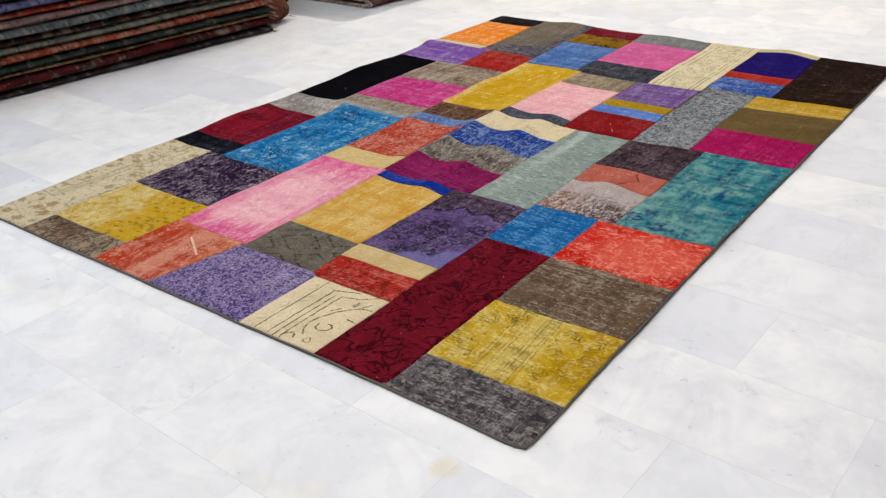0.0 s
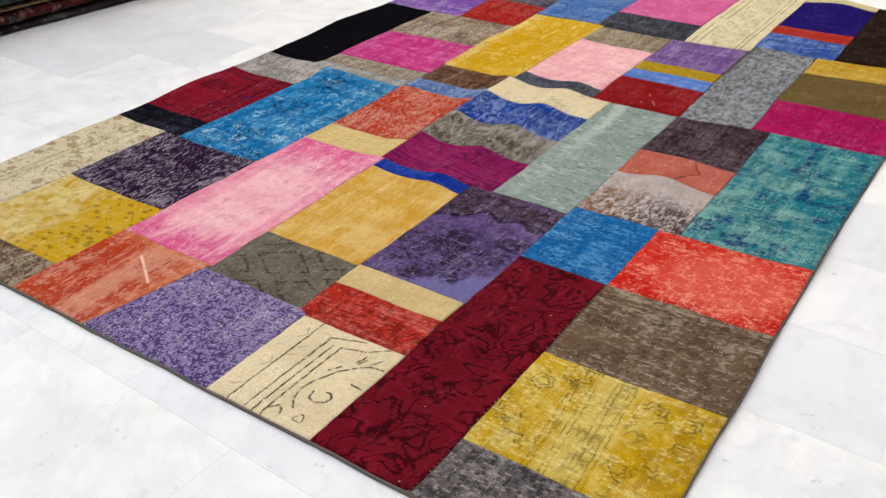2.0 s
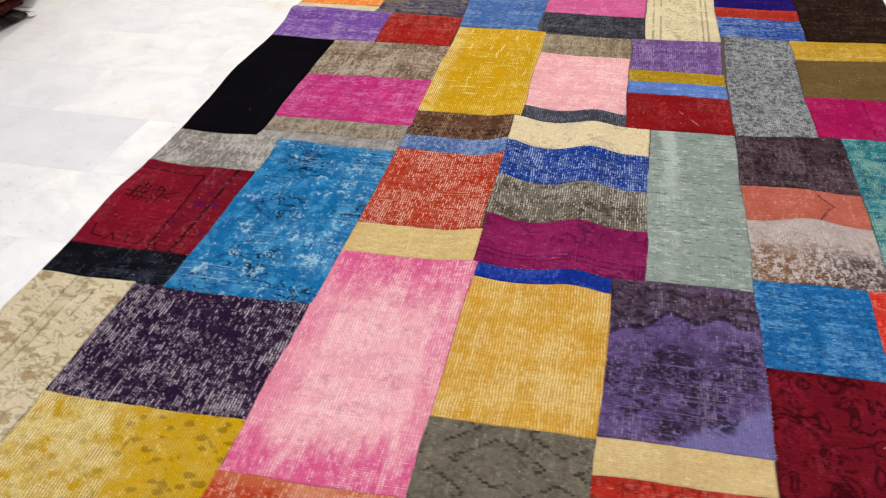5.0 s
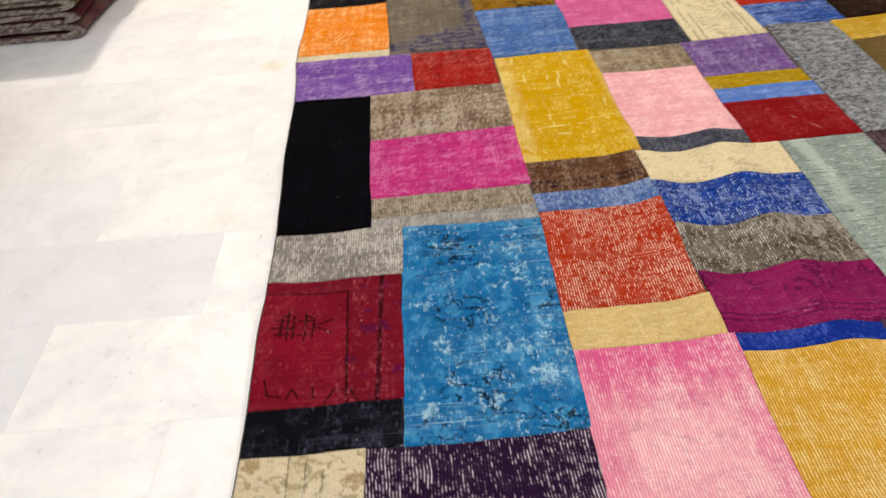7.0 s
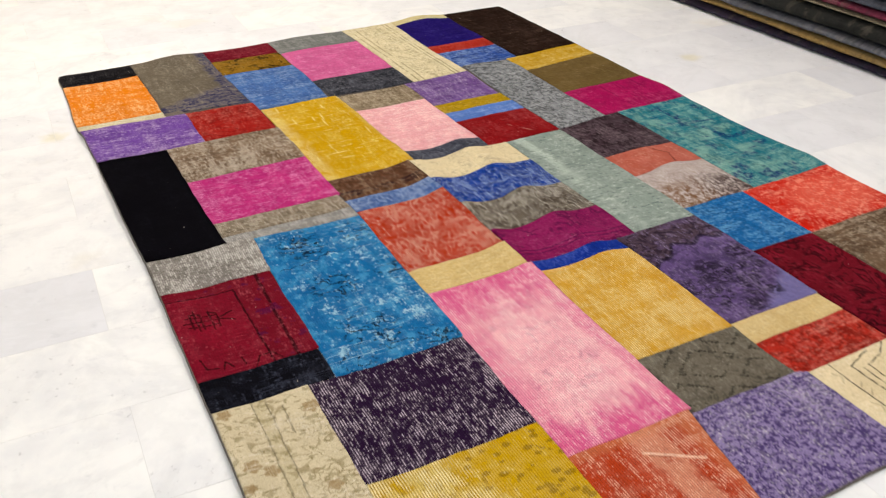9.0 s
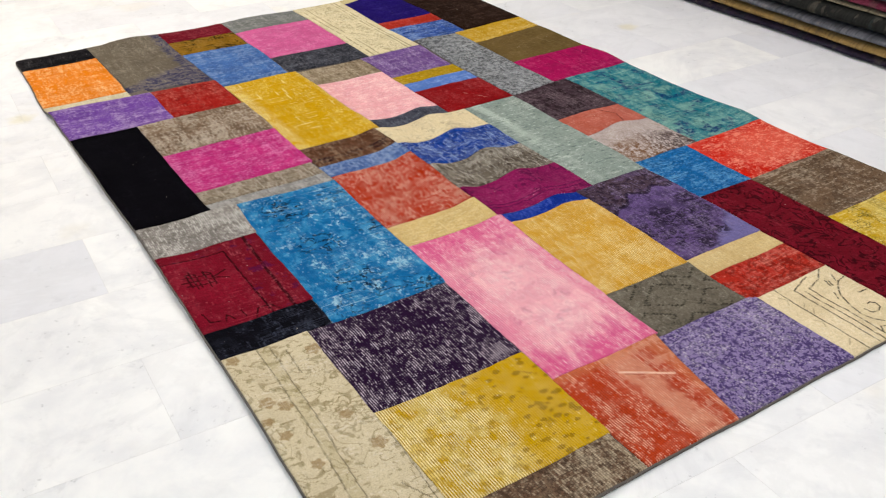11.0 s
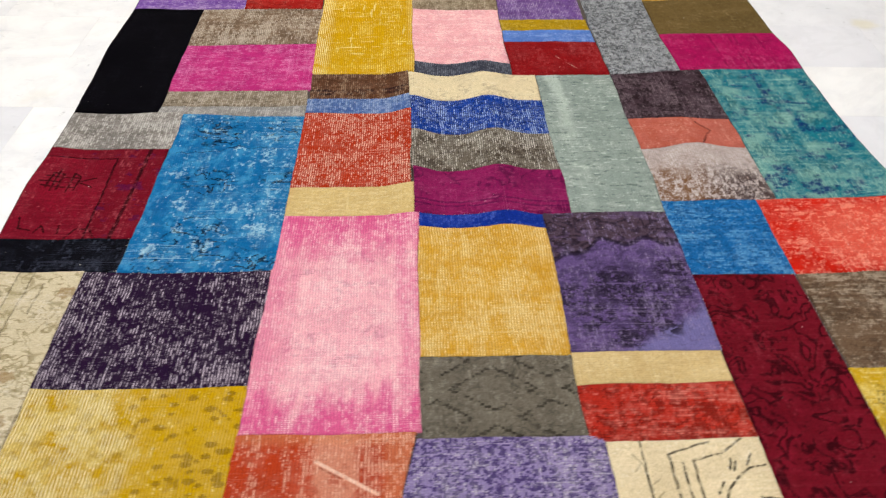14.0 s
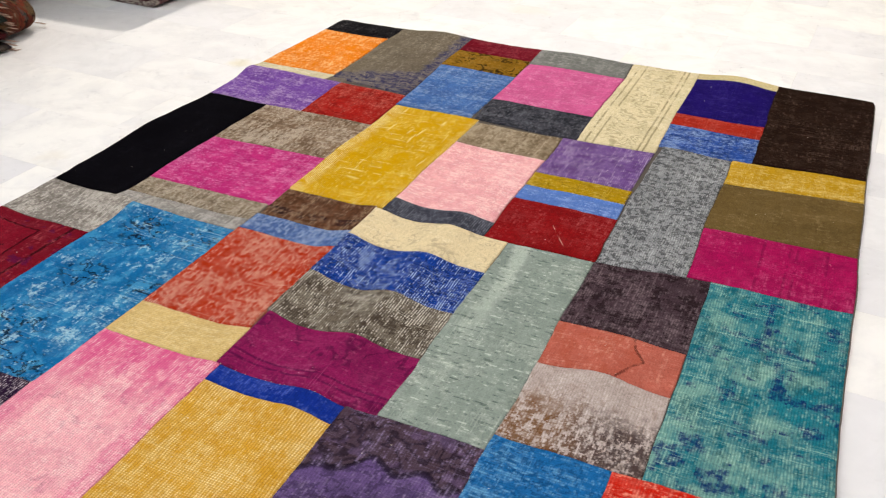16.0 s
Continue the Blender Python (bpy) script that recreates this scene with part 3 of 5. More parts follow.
def corner_indigo(k, q, c, mid):
    s = k.node("SeparateXYZ", Vector=knotted(k, q))
    x = k.math("ADD", s.outputs["X"], k.math("MULTIPLY", k.math("SUBTRACT", mid, 0.5), 0.10))
    y = k.math("ADD", s.outputs["Y"], k.math("MULTIPLY", k.math("SUBTRACT", k.noise(q, 16.0, 3), 0.5), 0.12))
    # the indigo lies along the near side and climbs the seam
    low = k.math("SUBTRACT", k.math("MULTIPLY", x, 0.45), k.math("SUBTRACT", y, 2.36))
    part_m = k.math("MAXIMUM", k.step(low, 0.03, 0.07), k.step(x, 0.515, 0.545))
    f = k.step(k.noise(k.place(knotted(k, q), scale=(1, 2.4, 1), turn=0.3), 26.0, 3, 0.6, 1.0), 0.44, 0.54)
    c = k.mix(k.math("MULTIPLY", part_m, 0.45), c, lin("5f5c6c"))
    return k.mix(k.math("MULTIPLY", part_m, k.math("MULTIPLY", f, 0.85)), c, lin("23264f"))


def salmon_leaf(k, q, c, mid):
    x, y = woven_xy(k, q, 0.003)
    inside = k.step(k.math("ADD", x, k.math("MULTIPLY", k.math("ABSOLUTE", k.math("SUBTRACT", y, 1.278)), 0.55)), 1.625, 1.631, 1.0, 0.0)
    petals = k.step(k.noise(knotted(k, q), 17.0, 2, 0.5, 0.8), 0.46, 0.54, 0.25, 0.8)
    c = k.mix(k.math("MULTIPLY", inside, petals), c, lin("a4503e"))
    edge = path(k, x, y, ((1.596, 1.350), (1.604, 1.315), (1.630, 1.278), (1.612, 1.250), (1.592, 1.202)), 0.005)
    return k.mix(k.math("MULTIPLY", edge, k.step(mid, 0.36, 0.48, 0.35, 0.85)), c, lin("5f2a20"))


def yellow_half(k, q, c, mid):
    w = knotted(k, q, 0.003)
    s = k.node("SeparateXYZ", Vector=q)
    x = k.math("ADD", s.outputs["X"], k.math("MULTIPLY", k.math("SUBTRACT", k.noise(w, 14.0, 4, 0.65), 0.5), 0.24))
    worn = k.step(x, 0.345, 0.44, 1.0, 0.0)
    c = k.mix(k.math("MULTIPLY", k.math("MULTIPLY", worn, k.step(k.noise(w, 17.0, 3, 0.6), 0.38, 0.56)), 0.7), c, lin("dcc274"))
    drops = k.voronoi(k.place(w, (1.7, 0.4, 0), (1.0, 1.5, 1), 0.7), 31.0)
    drops = k.math("ADD", drops, k.math("MULTIPLY", k.math("SUBTRACT", k.noise(w, 70.0, 1.0), 0.5), 0.3))
    m = k.step(drops, 0.28, 0.34, 1.0, 0.0)
    m = k.math("MAXIMUM", m, k.math("MULTIPLY", contours(k, w, 24.0, 2.0, 0.10, 1.0), k.step(k.noise(w, 19.0, 2), 0.48, 0.56, 0.0, 0.9)))
    c = k.mix(k.math("MULTIPLY", m, k.math("SUBTRACT", 0.8, k.math("MULTIPLY", worn, 0.45))), c, lin("8a680c"))
    lanes = k.math("ABSOLUTE", k.math("SUBTRACT", k.math("FRACT", k.math("DIVIDE", k.math("ADD", s.outputs["X"], k.math("MULTIPLY", mid, 0.006)), 0.0055)), 0.5))
    gone = k.step(k.noise(k.place(w, (4, 2, 0), (1.6, 1.0, 1)), 26.0, 4, 0.7), 0.40, 0.56)
    bare = k.math("MULTIPLY", k.step(lanes, 0.10, 0.28, 1.0, 0.0), gone)
    c = k.mix(k.math("MULTIPLY", bare, k.math("ADD", k.math("MULTIPLY", worn, 0.72), 0.12)), c, lin("f0e2b6"))
    return k.mix(k.math("MULTIPLY", k.step(lanes, 0.30, 0.46), k.math("MULTIPLY", worn, 0.5)), c, lin("6a5210"))


def sea_grid(k, q, c, mid):
    """Sea green dye rubbed pale in a grid, with navy left in the old pattern."""
    w = knotted(k, q, 0.005)
    s = k.node("SeparateXYZ", Vector=q)
    pale = k.noise(k.place(w, (4, 4, 0), (1.0, 0.7, 1)), 13.0, 4, 0.65, 0.4)
    fade = k.math("ADD", pale, k.step(s.outputs["X"], 1.90, 2.0, 0.0, -0.10))
    c = k.mix(k.step(fade, 0.46, 0.62, 0.0, 0.52), c, lin("8ab4a2"))
    deep = k.noise(k.place(w, (1, 7, 0), (1.0, 0.6, 1)), 22.0, 4, 0.7)
    c = k.mix(k.step(deep, 0.54, 0.62, 0.0, 0.6), c, lin("0d525e"))
    x, y = woven_xy(k, q, 0.014, 0.005)
    m = path(k, x, y, ((1.836, 1.60), (1.842, 1.49), (1.821, 1.432)), 0.014)
    for line in (((1.842, 1.445), (1.887, 1.438), (1.935, 1.424)), ((1.872, 1.39), (1.884, 1.294)), ((1.87, 1.30), (1.955, 1.283)), ((1.935, 1.215), (1.955, 1.20))):
        m = k.math("MAXIMUM", m, path(k, x, y, line, 0.014))
    for bx, by, r in ((1.884, 1.30, 0.020), (1.950, 1.207, 0.022), (1.812, 1.017, 0.030), (1.727, 1.045, 0.030), (1.796, 1.258, 0.022), (1.854, 1.154, 0.022), (1.76, 1.09, 0.026), (1.91, 1.03, 0.024)):
        m = k.math("MAXIMUM", m, bloom(k, x, y, bx, by, r, 4))
    n = k.step(k.noise(k.place(w, (9, 2, 0), (1.0, 1.5, 1)), 19.0, 3, 0.62, 0.4), 0.58, 0.63)
    m = k.math("MAXIMUM", m, n)
    m = k.math("MULTIPLY", m, k.step(k.noise(knotted(k, q), 75.0, 3, 0.7), 0.38, 0.56, 0.15, 0.92))
    return k.mix(m, c, lin("0e2c62"))


def rubbed_red(k, q, c, mid):
    w = knotted(k, q)
    s = k.node("SeparateXYZ", Vector=q)
    dx = k.math("MULTIPLY", k.math("SUBTRACT", s.outputs["X"], 1.87), 7.0)
    dy = k.math("MULTIPLY", k.math("SUBTRACT", s.outputs["Y"], 0.84), 9.0)
    near = k.math("SUBTRACT", 1.0, k.math("ADD", k.math("MULTIPLY", dx, dx), k.math("MULTIPLY", dy, dy)))
    f = k.step(k.noise(k.place(w, scale=(1, 2, 1)), 36.0, 4, 0.75, 0.8), 0.54, 0.59)
    c = k.mix(k.math("MULTIPLY", k.step(near, -0.6, 0.8), 0.5), c, lin("e8705a"))
    return k.mix(k.math("MULTIPLY", f, 0.55), c, lin("f0987f"))


def white_blots(k, q, c, mid):
    """Bare pale blots and dark outlines of flowers in the turquoise."""
    w = knotted(k, q)
    x, y = woven_xy(k, q, 0.020)
    c = k.mix(k.step(k.noise(k.place(w, scale=(1.5, 1, 1)), 18.0, 4, 0.7), 0.47, 0.62, 0.0, 0.6), c, lin("3f93bf"))
    c = k.mix(k.step(k.noise(k.place(w, (5, 3, 0)), 11.0, 4, 0.7), 0.52, 0.64, 0.0, 0.6), c, lin("0a568a"))
    b = None
    for bx, by, rx, ry in ((0.355, 0.975, 0.026, 0.040), (0.318, 1.095, 0.040, 0.020), (0.490, 0.950, 0.044, 0.026), (0.530, 0.875, 0.044, 0.036), (0.515, 1.170, 0.030, 0.030), (0.31, 0.80, 0.030, 0.024), (0.42, 0.815, 0.044, 0.024), (0.372, 1.295, 0.034, 0.020), (0.555, 1.01, 0.022, 0.028)):
        one = k.step(span(k, x, y, bx, by, rx, ry), 0.3, 1.25, 1.0, 0.0)
        b = one if b is None else k.math("MAXIMUM", b, one)
    b = k.math("MAXIMUM", b, k.step(k.noise(k.place(w, (2, 5, 0)), 12.0, 4, 0.7), 0.54, 0.68, 0.0, 0.8))
    chips = k.noise(k.place(w, scale=(1.3, 1.0, 1)), 44.0, 4, 0.75, 0.3)
    c = k.mix(k.step(k.math("ADD", chips, k.math("MULTIPLY", b, 0.14)), 0.60, 0.72, 0.0, 0.68), c, lin("a9cddb"))
    near = None
    for bx, by, r in ((0.394, 1.280, 0.08), (0.400, 0.860, 0.085), (0.45, 0.80, 0.06), (0.400, 1.065, 0.075), (0.538, 0.760, 0.06), (0.570, 1.080, 0.06), (0.546, 1.295, 0.06), (0.33, 0.765, 0.05)):
        one = k.step(span(k, x, y, bx, by, r, r), 0.5, 1.1, 1.0, 0.0)
        near = one if near is None else k.math("MAXIMUM", near, one)
    f = contours(k, k.place(w, (1.3, 0.2, 0), (0.8, 1.15, 1)), 30.0, 3.0, 0.085, 0.8)
    stems = path(k, x, y, ((0.30, 1.19), (0.40, 1.20), (0.45, 1.22), (0.55, 1.21)), 0.003)
    c = k.mix(k.math("MULTIPLY", stems, k.step(mid, 0.4, 0.5, 0.2, 0.8)), c, lin("0a2440"))
    dots = k.step(k.noise(w, 80.0, 2, 0.6), 0.42, 0.52, 0.25, 0.95)
    return k.mix(k.math("MULTIPLY", k.math("MULTIPLY", f, near), dots), c, lin("0a1a30"))


def red_scratch(k, q, c, mid):
    s = k.node("SeparateXYZ", Vector=q)
    d = k.math("SUBTRACT", k.math("ADD", k.math("MULTIPLY", s.outputs["X"], 1.55), s.outputs["Y"]), 3.737)
    on = k.math("MULTIPLY", k.step(s.outputs["Y"], 1.64, 1.66), k.step(s.outputs["Y"], 1.79, 1.81, 1.0, 0.0))
    return k.mix(k.math("MULTIPLY", line_mask(k, d, 0.0, 0.0015, mid, 0.48), k.math("MULTIPLY", on, 0.5)), c, lin("d9b8a8"))


def sage_dashes(k, q, c, mid):
    s = k.node("SeparateXYZ", Vector=q)
    off = k.math("ADD", k.math("SUBTRACT", s.outputs["X"], 1.272), k.math("MULTIPLY", k.math("SUBTRACT", mid, 0.5), 0.06))
    pale = k.math("MULTIPLY", k.step(k.math("ABSOLUTE", off), 0.004, 0.030, 1.0, 0.0), k.step(s.outputs["Y"], 1.15, 1.5, 0.15, 0.55))
    c = k.mix(pale, c, lin("bcc8bd"))
    d = k.noise(k.place(knotted(k, q), scale=(22, 130, 1)), 1.0, 3, 0.7)
    c = k.mix(k.step(d, 0.57, 0.64, 0.0, 0.65), c, lin("3f4f4c"))
    return k.mix(k.step(d, 0.34, 0.40, 0.6, 0.0), c, lin("c9d2c8"))


def plum_arch(k, q, c, mid):
    """A brownish arch with curls, dark sprays below it, and a clear lilac corner."""
    w = knotted(k, q)
    x, y = woven_xy(k, q, 0.006)
    dip = k.math("ADD", k.step(x, 1.16, 1.27, -0.060, 0.0), k.math("MULTIPLY", k.math("SINE", k.math("MULTIPLY", k.math("SUBTRACT", x, 1.16), 70.0)), 0.012))
    arch = k.math("SUBTRACT", y, k.math("ADD", k.math("ADD", 0.815, dip), 0.0))
    curls = contours(k, w, 16.0, 3.0, 0.11, 1.6)
    brown = k.mix(k.math("MULTIPLY", curls, 0.75), lin("46363c"), lin("171012"))
    brown = k.mix(k.step(k.noise(w, 26.0, 2), 0.56, 0.64, 0.0, 0.45), brown, lin("6a5578"))
    c = k.mix(k.math("MULTIPLY", k.step(arch, -0.004, 0.004), 0.92), c, brown)
    c = k.mix(k.math("MULTIPLY", k.step(k.math("ABSOLUTE", arch), 0.005, 0.010, 1.0, 0.0), 0.8), c, lin("1b1420"))
    spray = None
    for bx, by, r in ((1.270, 0.670, 0.08), (1.325, 0.635, 0.08), (1.320, 0.565, 0.06), (1.215, 0.575, 0.065), (1.262, 0.515, 0.045), (1.18, 0.63, 0.06), (1.355, 0.548, 0.035), (1.40, 0.72, 0.06), (1.39, 0.66, 0.05)):
        one = k.step(span(k, x, y, bx, by, r, r), 0.4, 1.1, 1.0, 0.0)
        spray = one if spray is None else k.math("MAXIMUM", spray, one)
    dark = k.step(k.noise(w, 52.0, 3, 0.65, 0.8), 0.47, 0.52)
    corner = k.step(k.math("SUBTRACT", k.math("MULTIPLY", x, 0.75), k.math("ADD", y, k.math("MULTIPLY", mid, 0.06))), 0.42, 0.46)
    c = k.mix(k.math("MULTIPLY", corner, 0.7), c, lin("7672a4"))
    return k.mix(k.math("MULTIPLY", k.math("MULTIPLY", spray, dark), 0.88), c, lin("201826"))


def gold_streaks(k, q, c, mid):
    """Pale bare streaks both ways, closest along the seams."""
    w = knotted(k, q)
    s = k.node("SeparateXYZ", Vector=q)
    x = s.outputs["X"]
    side = k.math("MAXIMUM", k.step(x, 0.612, 0.650, 1.0, 0.0), k.step(x, 0.855, 0.884, 0.0, 0.5))
    lanes = k.math("ABSOLUTE", k.math("SUBTRACT", k.math("FRACT", k.math("DIVIDE", k.math("ADD", x, k.math("MULTIPLY", mid, 0.006)), 0.0055)), 0.5))
    bare = k.math("MULTIPLY", k.step(lanes, 0.10, 0.28, 1.0, 0.0), k.math("MULTIPLY", side, k.step(mid, 0.36, 0.50)))
    c = k.mix(k.math("MULTIPLY", bare, 0.75), c, lin("f2e4b0"))
    for way, at in (((9.0, 95.0, 1.0), 0.60), ((70.0, 7.0, 1.0), 0.61)):
        m = k.step(k.noise(k.place(w, (3, 8, 0), way), 1.0, 3, 0.6), at, at + 0.06)
        c = k.mix(k.math("MULTIPLY", m, k.step(k.noise(q, 7.0, 2), 0.44, 0.54, 0.1, 0.6)), c, lin("e8d794"))
    return c


def black_curls(k, q, c, mid):
    """Black tendrils left in the burgundy."""
    w = knotted(k, q, 0.003)
    f = contours(k, k.place(w, scale=(1.0, 0.8, 1)), 17.0, 3.0, 0.075, 1.7)
    g = contours(k, k.place(w, (3.3, 1.7, 0)), 26.0, 2.0, 0.08, 1.5)
    m = k.math("MULTIPLY", k.math("MAXIMUM", f, k.math("MULTIPLY", g, 0.7)), k.step(k.noise(q, 20.0, 3), 0.32, 0.46))
    c = k.mix(k.step(k.noise(w, 12.0, 4, 0.65), 0.50, 0.66, 0.0, 0.4), c, lin("871a2c"))
    return k.mix(k.math("MULTIPLY", m, 0.75), c, lin("1a0308"))


def orange_bands(k, q, c, mid):
    """The orange has rubbed off in one broad stripe; a pale thread is pulled across it."""
    x, y = woven_xy(k, q, 0.010)
    right = k.math("SUBTRACT", x, k.math("MULTIPLY", k.math("SUBTRACT", 0.30, y), 0.02))
    stripe = k.math("MULTIPLY", within(k, right, 0.700, 0.768, 0.008), k.step(k.noise(knotted(k, q), 20.0, 3, 0.6), 0.34, 0.50, 0.35, 0.85))
    c = k.mix(k.math("MULTIPLY", stripe, 0.75), c, lin("dc9a7e"))
    rim = k.math("MAXIMUM", k.step(y, 0.262, 0.285), k.step(x, 0.800, 0.830))
    c = k.mix(k.math("MULTIPLY", rim, 0.45), c, lin("d08258"))
    s = k.node("SeparateXYZ", Vector=q)
    thread = stroke(k, s.outputs["X"], s.outputs["Y"], (0.706, 0.238), (0.806, 0.174), 0.006)
    c = k.mix(k.math("MULTIPLY", thread, 0.8), c, lin("f0cdb6"))
    return k.mix(k.math("MULTIPLY", stroke(k, s.outputs["X"], s.outputs["Y"], (0.712, 0.226), (0.745, 0.206), 0.003), 0.7), c, lin("7c3020"))


def brown_speckle(k, q, c, mid):
    w = knotted(k, q)
    s = k.node("SeparateXYZ", Vector=q)
    y = k.math("ADD", s.outputs["Y"], k.math("MULTIPLY", k.math("SUBTRACT", mid, 0.5), 0.16))
    f = k.step(k.noise(k.place(w, scale=(1.6, 1, 1)), 50.0, 4, 0.72, 0.7), 0.43, 0.52)
    hue = k.mix(k.step(k.math("ADD", s.outputs["X"], k.math("MULTIPLY", mid, 0.1)), 1.56, 1.68), lin("6b441a"), lin("3a2a2a"))
    c = k.mix(k.step(k.noise(w, 40.0, 3, 0.7), 0.56, 0.66, 0.0, 0.45), c, lin("8d7668"))
    return k.mix(k.math("MULTIPLY", k.step(y, 1.04, 1.15, 1.0, 0.0), k.math("MULTIPLY", f, 0.92)), c, hue)


def magenta_top(k, q, c, mid):
    s = k.node("SeparateXYZ", Vector=q)
    x, y = s.outputs["X"], s.outputs["Y"]
    n = k.math("MULTIPLY", k.math("SUBTRACT", k.noise(k.place(q, scale=(9, 1.2, 1)), 4.0, 3), 0.5), 0.25)
    a = k.step(k.math("ADD", y, n), 0.72, 0.88)
    b = k.step(k.math("ADD", y, n), 0.34, 0.42, 1.0, 0.0)
    r = k.step(k.math("ADD", x, k.math("MULTIPLY", n, 0.6)), 0.80, 0.90)
    left = k.step(k.math("ADD", x, k.math("MULTIPLY", n, 0.4)), 0.60, 0.66, 1.0, 0.0)
    e = k.math("MAXIMUM", k.math("MAXIMUM", a, b), k.math("MAXIMUM", k.math("MULTIPLY", r, 0.75), k.math("MULTIPLY", left, 0.5)))
    spots = k.step(k.noise(knotted(k, q), 20.0, 4, 0.7, 0.6), 0.58, 0.64)
    c = k.mix(k.math("MULTIPLY", spots, 0.35), c, lin("a0607a"))
    return k.mix(k.math("MULTIPLY", e, 0.85), c, lin("d23f80"))


def stepped_lattice(k, q, c, mid):
    """Dark outlines in steps, crossing like a trellis."""
    s = k.node("SeparateXYZ", Vector=knotted(k, q, 0.006))
    a = k.math("ABSOLUTE", k.math("SUBTRACT", k.math("FRACT", k.math("MULTIPLY", s.outputs["X"], 5.0)), 0.5))
    b = k.math("ABSOLUTE", k.math("SUBTRACT", k.math("FRACT", k.math("MULTIPLY", k.math("ADD", s.outputs["Y"], 0.02), 7.3)), 0.5))
    d = k.math("ADD", a, b)
    on = k.step(k.noise(q, 26.0, 3, 0.6), 0.40, 0.50)
    for at in (0.30, 0.62):
        m = k.step(k.math("ABSOLUTE", k.math("SUBTRACT", d, at)), 0.018, 0.030, 1.0, 0.0)
        c = k.mix(k.math("MULTIPLY", k.math("MULTIPLY", m, on), 0.8), c, lin("2a261e"))
    return c


# the patches, column by column from the left edge, each from the near edge upwards
patch(0.0, 0.205, 0.0, 0.735, pile("cfc1a1", "ddd2bc", "a8987a", 0.12, "x", "none", extra=beige_garden, rib=0.2), label="beige patch with brown flowers and border lines")
patch(0.205, 0.560, 0.0, 0.110, pile("6b5240", "b9a990", "2c211b", 0.45, "y", "speckle", 0.5, 30))
patch(0.205, 0.5755, 0.110, 0.410, pile("c49a04", "f0e0a8", "94700a", 0.06, "y", "none", extra=yellow_half, rib=0.8, tone=0.35, soft=0.2, flake=0.1, cross=0.1), label="mustard patch, half worn, half floral", skew=(0, -0.010, 0, 0))
patch(0.205, 0.5845, 0.410, 0.732, pile("27122f", "d2c3ce", "0e0414", 0.35, "y", "none", rib=1.0, soft=0.26, flake=0.0, run=44.0, grid=0.2, cross=0.0, drift=0.9, tone=0.12, fleck=0.1), label="dark purple patch with white worn ribs", skew=(0, -0.009, 0, 0))
patch(0.0, 0.268, 0.735, 0.845, pile("0d0c12", "4a4e5e", "050507", 0.16, "y", "none", rib=0.3))
patch(0.0, 0.276, 0.845, 1.212, pile("7d1225", "a54a52", "3c0812", 0.12, "y", "none", extra=maroon_border, rib=0.3), label="crimson patch with black border lines")
patch(0.0, 0.282, 1.212, 1.384, pile("807a74", "c9c4bc", "494440", 0.45, "y", "none"))
patch(0.0, 0.217, 1.384, 2.082, pile("060509", "17161d", "020203", 0.10, "y", "none", rib=0.2), label="black patch")
patch(0.0, 0.345, 2.082, 2.340, pile("70479a", "b9a2c6", "46285f", 0.32, "x", "none"))
patch(0.0, 0.278, 2.340, 2.405, pile("c9be9c", "e0d9c2", "8d8266", 0.3, "x", "none"))
patch(0.0, 0.275, 2.405, 2.825, pile("e07c12", "f3c791", "b8600a", 0.30, "y", "none"), label="orange patch with pale worn streaks")
patch(0.0, 0.275, 2.825, 2.965, pile("121114", "5a5758", "070708", 0.18, "y", "none"))
patch(0.282, 0.590, 0.732, 1.368, pile("0a669c", "a6cbd8", "08243f", 0.13, "y", "none", extra=white_blots, rib=0.4, cross=0.7, soft=0.2, flake=0.35, tone=0.3, fleck=0.15), label="turquoise patch with white wear and dark scrolls", skew=(-0.014, 0, 0, 0))
patch(0.282, 0.590, 1.368, 1.430, pile("85837f", "b5b1ac", "55504a", 0.45, "y", "none"), "patch")
patch(0.217, 0.590, 1.430, 1.520, pile("7d6f5c", "b7ac9c", "4e4335", 0.45, "y", "blotch", 0.35, 14))
patch(0.217, 0.282, 1.384, 1.430, pile("85837f", "b5b1ac", "55504a", 0.45, "y", "none"), "patch")
patch(0.217, 0.602, 1.520, 1.808, pile("c03076", "dc86b0", "84175a", 0.28, "x", "blotch", 0.25, 10), label="magenta patch with faded streaks")
patch(0.217, 0.602, 1.808, 2.082, pile("7a6450", "c0b3a2", "4c3b2b", 0.46, "y", "blotch", 0.4, 12))
patch(0.345, 0.592, 2.082, 2.340, pile("9c1f1a", "c06a5c", "5a0f10", 0.22, "y", "scroll", 0.4, 16))
patch(0.278, 0.345, 2.340, 2.385, pile("70665a", "8d8579", "23264a", 0.2, "y", "none"), "patch")
patch(0.275, 0.568, 2.385, 2.965, pile("6b6253", "94897a", "33302c", 0.22, "y", "none", extra=corner_indigo), label="taupe patch with an indigo corner", skew=(0.006, 0.015, -0.042, 0))
patch(0.568, 0.850, 2.828, 2.965, pile("6a0e1e", "97434c", "360810", 0.2, "x", "none"))
patch(0.568, 0.850, 2.660, 2.828, pile("86611a", "a98a4a", "241806", 0.14, "x", "scroll", 0.9, 26, rib=0.2))
patch(0.572, 0.854, 2.262, 2.660, pile("426ba6", "91a6c8", "27406e", 0.3, "x", "blotch", 0.25, 12), label="steel blue patch", skew=(0.020, 0, 0, 0))
